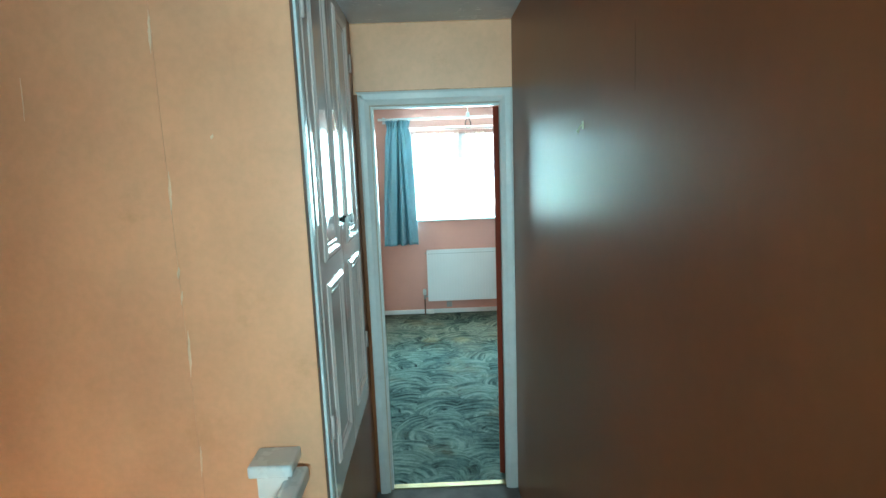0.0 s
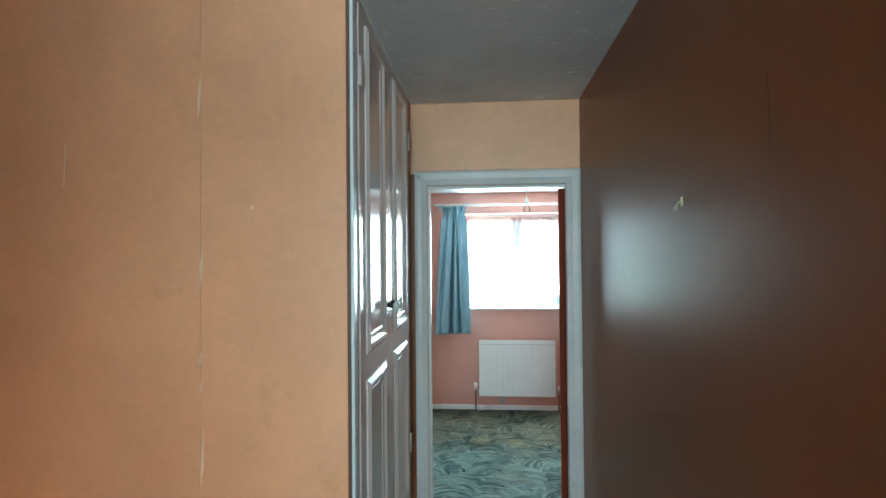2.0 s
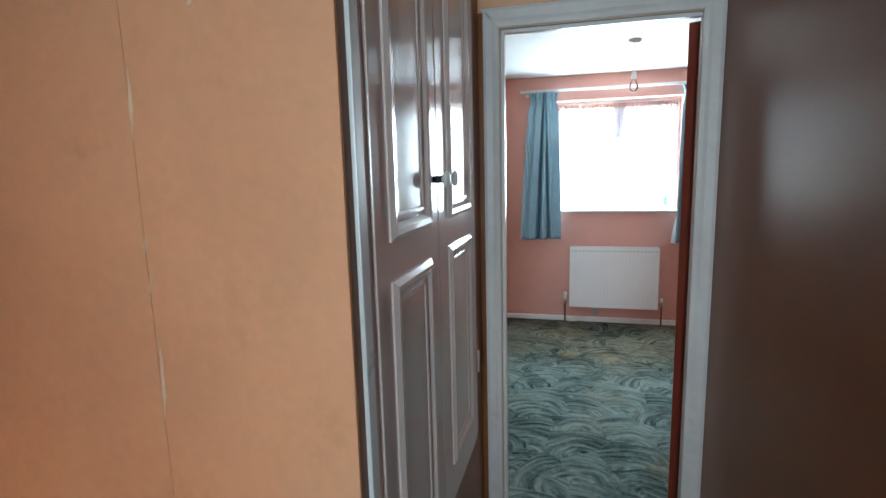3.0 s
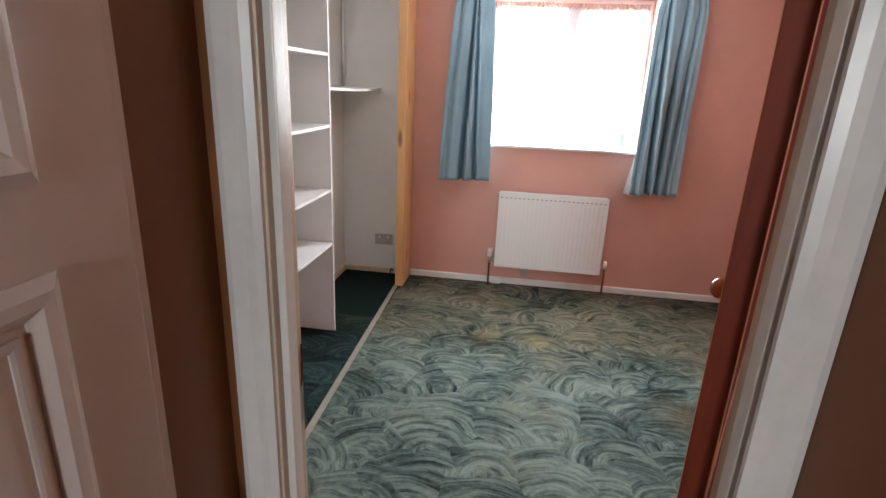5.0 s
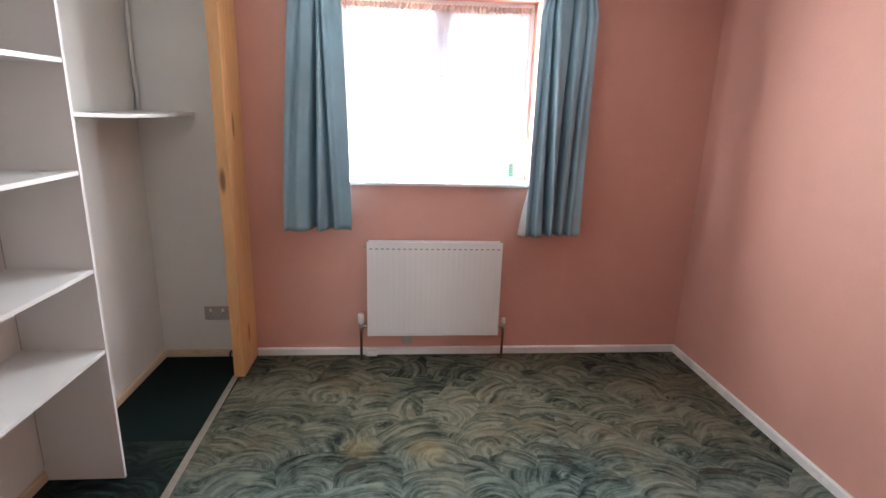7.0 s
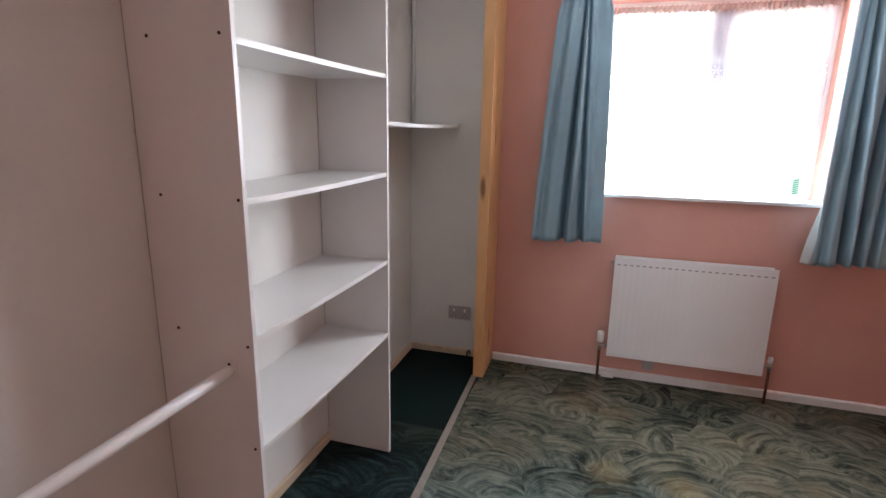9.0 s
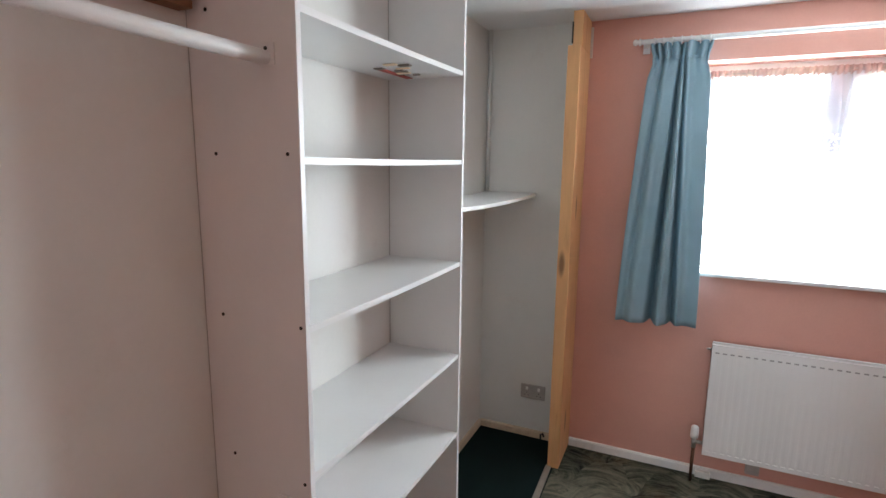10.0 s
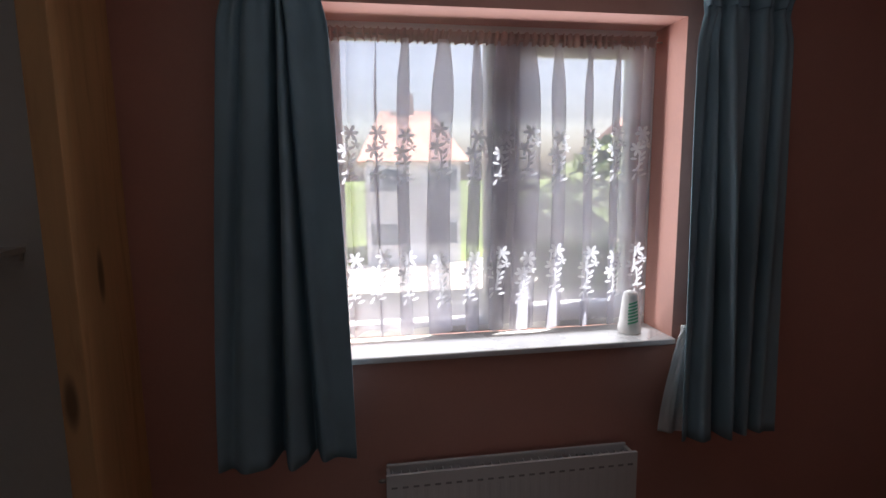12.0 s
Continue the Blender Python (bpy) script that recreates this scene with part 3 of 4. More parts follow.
# ---------------------------------------------------------------- bedroom door, open into the room
def rect_moulding(bm, u0, u1, z0, z1, face, out, w=0.026, h=0.012, sunk=0.0):
    """Raised frame round a panel, on the plane local y = face, standing out towards out."""
    prof = [(0.0, 0.0), (0.0, 0.004), (w * 0.35, h), (w * 0.7, h * 0.9), (w, 0.002), (w, 0.0)]
    if sunk:
        prof = [(0.0, 0.0), (0.004, 0.0015), (0.010, -0.002), (0.016, -sunk * 0.7), (0.024, -sunk)]
    corners = [(u0, z0, 1, 1), (u1, z0, -1, 1), (u1, z1, -1, -1), (u0, z1, 1, -1)]
    loops = []
    for cu, cz, su, sz in corners:
        loops.append([bm.verts.new((cu + su * p, face + out * q, cz + sz * p)) for p, q in prof])
    for i in range(4):
        a, b = loops[i], loops[(i + 1) % 4]
        for k in range(len(prof) - 1):
            bm.faces.new((a[k], a[k + 1], b[k + 1], b[k]))
    return bm


def panel_moulding(u0, u1, z0, z1, face, out, w=0.026, h=0.012, sunk=0.0):
    bm = rect_moulding(bmesh.new(), u0, u1, z0, z1, face, out, w, h, sunk)
    bmesh.ops.recalc_face_normals(bm, faces=bm.faces)
    return bm


door = tagged(thing("door_1", "open varnished pine panel door with red-brown mouldings and a wooden knob", "door"), kind="structure")
LW, LT, LH = 0.660, 0.036, 1.975
leaf_cols = ((0.095, 0.285), (0.360, 0.550))
leaf_rows = ((0.20, 0.78), (0.955, 1.865))
# local frame: x along the leaf from the hinge, y through its thickness, z up
bm = bmesh.new()
for a, b in ((0, 0.095), (0.285, 0.360), (0.550, LW)):
    add_box(bm, a, b, 0, LT, 0.008, LH)
for c0, c1 in leaf_cols:
    for a, b in ((0.008, 0.20), (0.78, 0.955), (1.865, LH)):
        add_box(bm, c0, c1, 0, LT, a, b)
part("leaf", bm, M_DOOR, door)
part("hinge_edge", box(-0.002, 0.0, 0.001, LT - 0.001, 0.010, LH - 0.002), M_STAIN, door, "red-brown stained door edge")
for c0, c1 in leaf_cols:
    for r0, r1 in leaf_rows:
        part("panel", box(c0, c1, 0.012, 0.024, r0, r1), M_DOOR, door)
        for face, out in ((LT, 1), (0.0, -1)):
            part("panel_moulding", panel_moulding(c0, c1, r0, r1, face, out, 0.026, 0.012, 0.0115), M_STAIN, door, "glossy red-brown moulding")
KP = [(0.0, 0.0), (0.024, 0.0), (0.025, 0.004), (0.022, 0.009), (0.013, 0.014), (0.012, 0.022), (0.018, 0.029), (0.0245, 0.037), (0.0265, 0.045), (0.0245, 0.054), (0.017, 0.062), (0.008, 0.066), (0.0, 0.067)]
for sgn, base in ((1, LT), (-1, 0.0)):
    kb = lathe([(max(r, 0.0008), h * sgn) for r, h in KP], "y", (0.608, base, 1.05), 28)
    part("knob", kb, M_KNOB, door, "glossy red-brown turned wooden knob", True)
for hz in (0.25, 1.72):
    part("hinge", lathe([(0.006, 0), (0.006, 0.09)], "z", (-0.006, -0.004, hz), 10), M_BRASS, door, "brass butt hinge", True)
door.matrix_world = pose(0.920, 0.110, 0, 0, 0, 64.0)

# ---------------------------------------------------------------- landing cupboard with two doors
cup = thing("landing_cupboard", "built-in landing cupboard with two cream gloss panelled doors", "cupboard", (XL, -0.5, 0.612))
CY0, CY1, CZ0, CZ1 = -1.000, -0.127, 0.612, H - 0.004
part("frame", joined((XL - 0.018, XL + 0.004, CY0, -0.986, CZ0, CZ1), (XL - 0.018, XL + 0.004, -0.142, CY1, CZ0, CZ1),
     (XL - 0.018, XL + 0.004, -0.986, -0.142, CZ0, CZ0 + 0.022), (XL - 0.018, XL + 0.004, -0.986, -0.142, CZ1 - 0.020, CZ1)), M_CUPBOARD, cup)
part("edge_bead", box(XL, XL + 0.009, CY0 - 0.040, CY0 - 0.008, CZ0 - 0.01, CZ1, 0.003), M_WHITE, cup, "white painted edge bead")


def flip_yz(bm):
    """Turns a panel built in x-z at y outward so that it lies in y-z with its face towards +x."""
    bmesh.ops.transform(bm, matrix=Matrix(((0, 1, 0, 0), (1, 0, 0, 0), (0, 0, 1, 0), (0, 0, 0, 1))), verts=bm.verts)
    bmesh.ops.recalc_face_normals(bm, faces=bm.faces)
    return bm


for y0, y1, p0, p1, ky in ((-0.984, -0.590, -0.920, -0.668, -0.622), (-0.586, -0.144, -0.500, -0.237, -0.543)):
    cd = part("cupboard_door", box(XL - 0.012, XL + 0.010, y0, y1, CZ0 + 0.024, CZ1 - 0.022, 0.003), M_CUPBOARD, cup)
    for r0, r1 in ((0.735, 1.339), (1.410, 2.292)):
        part("panel_moulding", flip_yz(panel_moulding(p0, p1, r0, r1, XL + 0.010, 1, 0.032, 0.011)), M_CUPBOARD, cd)
        part("inner_bead", flip_yz(panel_moulding(p0 + 0.040, p1 - 0.040, r0 + 0.040, r1 - 0.040, XL + 0.010, 1, 0.010, 0.004)), M_CUPBOARD, cd)
    part("knob", lathe([(0.006, 0), (0.006, 0.022), (0.010, 0.025), (0.018, 0.029), (0.019, 0.034), (0.014, 0.038), (0.001, 0.040)], "x", (XL + 0.010, ky, 1.512), 22), M_PLASTIC, cd, "round white knob on a dark stem", True)
    part("knob_stem", lathe([(0.008, 0), (0.008, 0.021)], "x", (XL + 0.010, ky, 1.512), 14), M_BLACK, cd, "dark metal stem", True)
for hz in (0.86, 2.11):
    part("hinge", lathe([(0.006, 0), (0.006, 0.075)], "z", (XL + 0.013, -0.986, hz), 10), M_CUPBOARD, cup, "painted-over hinge", True)
    part("hinge", lathe([(0.006, 0), (0.006, 0.075)], "z", (XL + 0.013, -0.142, hz), 10), M_CUPBOARD, cup, "painted-over hinge", True)

# ---------------------------------------------------------------- loft hatch
hatch = thing("loft_hatch", "white loft hatch with a deep moulded frame in the ceiling", "loft hatch", ((HX0 + HX1) / 2, (HY0 + HY1) / 2, H))
part("hatch_panel", box(HX0 + 0.016, HX1 - 0.016, HY0 + 0.037, HY1 - 0.037, H + 0.056, H + 0.070, 0.003), M_HATCH, hatch)
for nm, bx in (("lining", (HX0, HX0 + 0.012, HY0, HY1)), ("lining", (HX1 - 0.012, HX1, HY0, HY1)), ("lining", (HX0 + 0.012, HX1 - 0.012, HY1 - 0.012, HY1)), ("lining", (HX0 + 0.012, HX1 - 0.012, HY0, HY0 + 0.012))):
    part(nm, box(*bx, H - 0.004, H + 0.09, 0.002), M_FRAME, hatch)


def hatch_moulding(w0, w1, z, deep=1.0):
    bm = bmesh.new()
    prof = [(0.0, 0.0), (0.0, -0.016), (0.014, -0.020), (0.030, -0.016), (0.048, -0.012), (0.062, -0.004), (0.062, 0.0)]
    loops = []
    for cx, cy, sx, sy in ((HX0 + w0, HY0 + w0, -1, -1), (HX1 - w0, HY0 + w0, 1, -1), (HX1 - w0, HY1 - w0, 1, 1), (HX0 + w0, HY1 - w0, -1, 1)):
        loops.append([bm.verts.new((cx + sx * p * w1, cy + sy * p * w1, z + q * deep)) for p, q in prof])
    for i in range(4):
        a, b = loops[i], loops[(i + 1) % 4]
        for k in range(len(prof) - 1):
            bm.faces.new((a[k], a[k + 1], b[k + 1], b[k]))
    bmesh.ops.recalc_face_normals(bm, faces=bm.faces)
    return bm


part("lip", hatch_moulding(-0.002, 0.24, H, 0.6), M_FRAME, hatch, "white painted inner lip")
part("architrave", hatch_moulding(-0.018, 0.85, H + 0.003, 0.7), M_HATCH, hatch, "grey overpainted outer architrave")
# added cap: blocks the sky above the hatch so the panel gap reads dark
part("backing", joined((HX0 - 0.04, HX1 + 0.04, HY0 - 0.04, HY1 + 0.04, 2.501, 2.53)), M_DARKMATT, hatch, "dark cap added over the hatch to keep its gap dark")
part("mid_bead", joined((HX0 + 0.013, HX1 - 0.013, HY1 - 0.018, HY1 - 0.012, H + 0.030, H + 0.035)), M_FRAME, hatch, "thin bead along the end of the lining")
for by in (HY0 + 0.0125, HY1 - 0.034):
    part("stop_bead", box(HX0 + 0.013, HX1 - 0.013, by, by + 0.0215, H + 0.052, H + 0.062, 0.003), M_FRAME, hatch)
cord = thing("hatch_catch_string", "short loose knotted string hanging from the loft hatch", "string", (0.60, HY1 - 0.03, H + 0.05))
part("string", tube([(0.600, HY1 - 0.014, H + 0.055), (0.604, HY1 - 0.018, H + 0.030), (0.590, HY1 - 0.020, H + 0.016), (0.575, HY1 - 0.018, H + 0.006), (0.566, HY1 - 0.012, H - 0.004)], 0.0022, 6), M_STRAND, cord, "", True)
rose = thing("ceiling_plate", "round white blank ceiling plate", "ceiling plate", (0.586, -1.392, H))
part("plate", lathe([(0.050, 0), (0.050, -0.004), (0.046, -0.008), (0.039, -0.004), (0.012, -0.005), (0.010, -0.009), (0.001, -0.010)], "z", (0.586, -1.392, H), 32), M_FRAME, rose, "", True)

# wall hook, cracks and torn seams
hook = thing("wall_hook", "small bent metal hook screwed into the brown wall", "hook", (XR, -1.153, 1.781))
part("hook_plate", box(XR - 0.003, XR, -1.157, -1.149, 1.772, 1.792, 0.001), M_HOOK, hook)
part("hook_arm", tube([(XR, -1.153, 1.785), (XR - 0.008, -1.153, 1.780), (XR - 0.013, -1.155, 1.772), (XR - 0.014, -1.156, 1.763), (XR - 0.018, -1.157, 1.770)], 0.0021, 8), M_HOOK, hook, "", True)


seam = thing("torn_wall_seam", "torn lifting wallpaper seam painted over in peach", "torn seam", (-0.147, YO, 1.5))
for i, (sx, a, b, w) in enumerate(((-0.147, 2.010, 2.120, 0.0045), (-0.143, 1.585, 1.705, 0.0042), (-0.146, 1.405, 1.440, 0.004), (-0.145, 1.330, 1.372, 0.003), (-0.142, 1.115, 1.255, 0.0045),
                                   (-0.014, 1.785, 1.80, 0.004), (-0.50, 1.85, 1.96, 0.0014), (-0.145, 0.80, 0.90, 0.004))):
    part("tear", sliver("s", sx, a, b, YO - 0.0002, w, i), M_PAPER, seam)
part("seam_ridge", sliver("s", -0.1455, 0.10, H - 0.03, YO - 0.0001, 0.0007, 21), M_SEAM, seam, "thin painted-over wallpaper seam")
crack = thing("wall_crack", "thin vertical crack in the brown wall paint", "crack", (XR, -1.49, 1.85))
bm = sliver("c", 0, 1.82, 1.948, 0, 0.0006, 9)
bmesh.ops.transform(bm, matrix=Matrix(((0, 0.12, 0, XR - 0.0002), (1, 0, 0, -1.490), (0, 0, 1, 0), (0, 0, 0, 1))), verts=bm.verts)
part("crack", bm, M_DARKMATT, crack)



def ragged_band(a, b, across, w0, w1, n, seed):
    """Thin uneven strip of old paint from a to b, its free edge wandering between widths w0 and w1."""
    rng = random.Random(seed)
    bm = bmesh.new()
    a, b, across = Vector(a), Vector(b), Vector(across)
    lo, hi = [], []
    for i in range(n + 1):
        p = a.lerp(b, i / n)
        w = w0 + (w1 - w0) * (0.5 + 0.5 * noise.noise(Vector((i * 0.13, seed, 0)))) * (0.55 + 0.45 * rng.random())
        lo.append(bm.verts.new(p))
        hi.append(bm.verts.new(p + across * w))
    for i in range(n):
        bm.faces.new((lo[i], lo[i + 1], hi[i + 1], hi[i]))
    return bm


M_OLDPAINT = paint("old_orange_paint", (0.46, 0.21, 0.075), 0.5, 0.25, 6.0, 60, 0.2, 0.4)
M_FRESH = paint("fresh_white_ceiling_paint", (0.88, 0.88, 0.88), 0.55, 0.05, 4.0, 60, 0.2, 0.4)
setting("trim_paint_edge", ragged_band((XF, YO - 0.0012, H - 0.001), (XL - 0.02, YO - 0.0012, H - 0.001), (0, 0, -1), 0.004, 0.030, 150, 3), M_OLDPAINT, "ragged darker orange paint line under the ceiling", "paint edge")
setting("trim_header_edge", ragged_band((XL + 0.012, YD0 - 0.0012, DOZ + 0.0505), (XR - 0.001, YD0 - 0.0012, DOZ + 0.0505), (0, 0, 1), 0.002, 0.008, 90, 12), M_OLDPAINT, "uneven darker paint line above the door frame", "paint edge")
setting("trim_header_top", ragged_band((XL + 0.002, YD0 - 0.0012, H - 0.001), (XR - 0.001, YD0 - 0.0012, H - 0.001), (0, 0, -1), 0.001, 0.006, 90, 14), M_OLDPAINT, "uneven darker paint line under the ceiling", "paint edge")
setting("trim_ceiling_edge", ragged_band((XR - 0.001, YBACK + 0.01, H - 0.0012), (XR - 0.001, -1.45, H - 0.0012), (-1, 0, 0), 0.020, 0.055, 160, 5), M_FRESH, "fresh white paint band along the ceiling edge", "paint edge")
setting("trim_ceiling_cut_in", ragged_band((XF, YO - 0.001, H - 0.0014), (XL - 0.02, YO - 0.001, H - 0.0014), (0, -1, 0), 0.003, 0.018, 150, 8), M_FRESH, "fresh white paint cut in along the end wall", "paint edge")

# stair newel and handrail beside the landing
rail = thing("stair_balustrade", "white painted stair newel and handrail against the landing wall", "balustrade", (0.09, -1.14, 0))
part("newel_post", box(0.048, 0.136, YO - 0.092, YO - 0.004, -0.20, 0.852, 0.004), M_WHITE, rail)
part("newel_cap", box(0.030, 0.154, YO - 0.110, YO - 0.001, 0.852, 0.888, 0.008, 3), M_WHITE, rail)
part("handrail", box(0.120, 0.178, -3.55, YO - 0.02, 0.790, 0.835, 0.010, 3), M_WHITE, rail)
part("rail_panel", box(0.142, 0.156, -3.55, YO - 0.095, -0.02, 0.79), M_CUPBOARD, rail, "cream boarded panel under the handrail")

# ---------------------------------------------------------------- window
win = tagged(thing("window_1", "white framed two-light window behind a net curtain", "window", (0.89, 3.60, WZ0)), kind="structure")
FY0, FY1 = 3.550, 3.610
part("window_frame", joined((WX0, WX0 + 0.045, FY0, FY1, WZ0, WZ1), (WX1 - 0.045, WX1, FY0, FY1, WZ0, WZ1),
     (WX0 + 0.045, WX1 - 0.045, FY0, FY1, WZ0, WZ0 + 0.045), (WX0 + 0.045, WX1 - 0.045, FY0, FY1, WZ1 - 0.045, WZ1)), M_WHITE, win)
part("mullion", box(0.852, 0.926, FY0 - 0.006, FY1, WZ0 + 0.045, WZ1 - 0.045, 0.005), M_WHITE, win)
sash = part("casement", joined((0.926, 0.966, FY0 - 0.004, FY1 - 0.01, WZ0 + 0.045, WZ1 - 0.045), (1.362, 1.402, FY0 - 0.004, FY1 - 0.01, WZ0 + 0.045, WZ1 - 0.045),
            (0.966, 1.362, FY0 - 0.004, FY1 - 0.01, WZ0 + 0.045, WZ0 + 0.085), (0.966, 1.362, FY0 - 0.004, FY1 - 0.01, WZ1 - 0.085, WZ1 - 0.045)), M_WHITE, win)
part("handle", tube([(0.945, FY0 - 0.004, 1.60), (0.945, FY0 - 0.030, 1.60), (1.010, FY0 - 0.034, 1.602)], 0.006, 8), M_GREYPLATE, sash, "grey casement handle", True)
for a, b in ((WX0 + 0.045, 0.852), (0.966, 1.362)):
    g = part("pane", box(a, b, 3.585, 3.589, WZ0 + 0.045, WZ1 - 0.045), M_GLASS, win, "clear glass pane")
    g.visible_shadow = False
part("window_sill", box(WX0 - 0.0, WX1 - 0.0, YW - 0.028, FY0 + 0.002, WZ0 - 0.020, WZ0, 0.006, 3), M_WHITE, win, "white gloss painted sill board")

# net curtain: overlapping folds, gathered heading, lace motifs
NET_PH = (0.7, 2.9, 4.4, 1.3)


def net_phase(s, t, folds):
    p = 2 * math.pi * folds * s
    drift = 0.5 * math.sin(2.3 * t + NET_PH[0] + 3 * s) + 0.3 * math.sin(5 * t + NET_PH[1] + 9 * s)
    return p, p + drift + 0.7 * math.sin(p * 0.23 + NET_PH[2])


net = thing("net_curtain", "white lace net curtain gathered in uneven folds", "net curtain", (0.89, 3.50, WZ0))


def net_sheet(x0, x1, y, z0, z1, folds, seed):
    rng = random.Random(seed)
    bm = bmesh.new()
    n, nv = folds * 14, 16
    ph = [rng.uniform(0, 6.28) for _ in range(4)]
    grid = []
    for i in range(n + 1):
        s = i / n
        p = 2 * math.pi * folds * s
        col = []
        for j in range(nv + 1):
            t = j / nv
            p, q = net_phase(s, t, folds)
            amp = (x1 - x0) / folds / (2 * math.pi) * (3.4 + 0.9 * math.sin(p * 0.31 + NET_PH[3])) * min(1, 0.35 + 2.0 * (1 - t) + 0.35)
            x = x0 + s * (x1 - x0) + amp * math.sin(q) * min(1.0, 4 * s, 4 * (1 - s))
            yy = y + 0.013 * math.cos(q) + 0.004 * math.sin(7 * s + 4 * t)
            zz = z0 + t * (z1 - z0) + (0.010 * math.sin(q * 1.0 + 1) if j == 0 else 0)
            col.append(bm.verts.new((x, yy, zz)))
        grid.append(col)
    for i in range(n):
        for j in range(nv):
            bm.faces.new((grid[i][j], grid[i + 1][j], grid[i + 1][j + 1], grid[i][j + 1]))
    return bm


part("net_cloth", net_sheet(WX0 + 0.012, WX1 - 0.030, 3.500, WZ0 + 0.028, 2.062, 11, 3), M_NET, net, "", True)
part("heading", net_sheet(WX0 + 0.008, WX1 - 0.026, 3.500, 2.056, 2.092, 44, 5), M_NETTOP, net, "gathered brownish heading tape", True)
part("curtain_wire", tube([(WX0, 3.512, 2.078), (0.89, 3.512, 2.074), (WX1, 3.512, 2.078)], 0.0025, 8), M_STRAND, net, "stretched curtain wire", True)


def lace_motif(seed):
    """A sprig: two blossoms of petals over a few leaves, lying in the x-z plane."""
    rng = random.Random(seed)
    bm = bmesh.new()

    def petal(cx, cz, a, ln, wd):
        d, e = (math.cos(a), math.sin(a)), (-math.sin(a), math.cos(a))
        pts = ((0, 0), (0.35, 0.8), (0.75, 1.0), (1.0, 0.3), (1.0, -0.3), (0.75, -1.0), (0.35, -0.8))
        up = [bm.verts.new((cx + d[0] * u * ln + e[0] * v * wd, -0.0006, cz + d[1] * u * ln + e[1] * v * wd)) for u, v in pts]
        lo = [bm.verts.new((v.co.x, 0.0006, v.co.z)) for v in up]
        bm.faces.new(up)
        bm.faces.new(lo[::-1])
        for k in range(len(up)):
            bm.faces.new((up[k], lo[k], lo[(k + 1) % len(up)], up[(k + 1) % len(up)]))

    for cx, cz, r, m in ((0.006, 0.052, 0.030, 6), (-0.010, 0.000, 0.028, 6), (0.022, 0.018, 0.018, 5)):
        for k in range(m):
            petal(cx, cz, 2 * math.pi * k / m + 0.4 * rng.random(), r * 0.92, r * 0.21)
    for k in range(9):
        petal(rng.uniform(-0.010, 0.008), -0.026 - 0.008 * k, rng.uniform(-0.6, 1.2) + (math.pi if k % 2 else 0), 0.026, 0.0042)
    petal(0.0, -0.085, math.pi / 2, 0.08, 0.003)
    return bm


motif = None
rng = random.Random(11)
for bz in (1.725, 1.322):
    tt = (bz - WZ0 - 0.028) / (2.062 - WZ0 - 0.028)
    for k in range(11):
        s = min((i / 400 for i in range(401)), key=lambda v: abs(net_phase(v, tt, 11)[1] - math.pi * (2 * k + 1)))
        x = WX0 + 0.012 + s * (WX1 - WX0 - 0.042)
        if motif is None:
            motif = part("lace_flower", lace_motif(4), M_LACE, net, "white lace flower sprig")
            o = motif
        else:
            o = new("lace_flower", motif.data)
            o.parent = net
            o.matrix_parent_inverse = net.matrix_world.inverted()
            tagged(o, "white lace flower sprig")
        o.matrix_basis = pose(x, 3.483, bz + rng.uniform(-0.015, 0.015), 0, rng.uniform(-8, 8), rng.uniform(-12, 12))

# air freshener on the sill
af = thing("air_freshener", "white plastic air freshener with green striped label on the sill", "air freshener", (1.337, 3.45, WZ0))
part("body", lathe([(0.036, 0), (0.039, 0.004), (0.039, 0.024), (0.036, 0.030), (0.026, 0.128), (0.022, 0.140), (0.010, 0.146), (0.001, 0.147)], "z", (1.337, 3.45, WZ0), 28), M_PLASTIC, af, "", True)
for k in range(7):
    rr = 0.0355 - 0.0010 * (3 + 11 * k) / 11
    bm = bmesh.new()
    arc = [(-2.25 + 0.13 * q, 0.034 + 0.011 * k + 0.0012 * q) for q in range(9)]
    lo = [bm.verts.new((1.337 + rr * math.cos(a), 3.45 + rr * math.sin(a), WZ0 + z)) for a, z in arc]
    hi = [bm.verts.new((1.337 + (rr - 0.0006) * math.cos(a), 3.45 + (rr - 0.0006) * math.sin(a), WZ0 + z + 0.006)) for a, z in arc]
    for q in range(8):
        bm.faces.new((lo[q], lo[q + 1], hi[q + 1], hi[q]))
    thick(part("stripe", bm, M_GREEN, af, "green printed stripe"), 0.0012)
part("wick", tube([(1.340, 3.452, WZ0 + 0.146), (1.346, 3.456, WZ0 + 0.205)], 0.002, 6), M_STRAND, af, "thin grey wick")


# ---------------------------------------------------------------- curtain pole and curtains
PZ, PY = 2.212, 3.285
pole = thing("curtain_pole", "white metal curtain pole with turned finials", "curtain pole", (0.885, PY, PZ))
part("pole", lathe([(0.0125, 0.045), (0.0125, 1.742)], "x", (0, PY, PZ), 20), M_WHITE, pole, "", True)
for x, sgn in ((0.046, -1), (1.741, 1)):
    part("finial", lathe([(0.013, 0), (0.017, 0.004 * sgn), (0.017, 0.010 * sgn), (0.010, 0.014 * sgn), (0.016, 0.026 * sgn), (0.012, 0.036 * sgn), (0.001, 0.040 * sgn)], "x", (x, PY, PZ), 18), M_WHITE, pole, "turned white finial", True)
for x in (0.066, 1.722):
    part("bracket", joined((x - 0.012, x + 0.012, PY + 0.010, YW, PZ - 0.012, PZ + 0.010), (x - 0.016, x + 0.016, YW - 0.006, YW, PZ - 0.04, PZ + 0.03)), M_WHITE, pole)


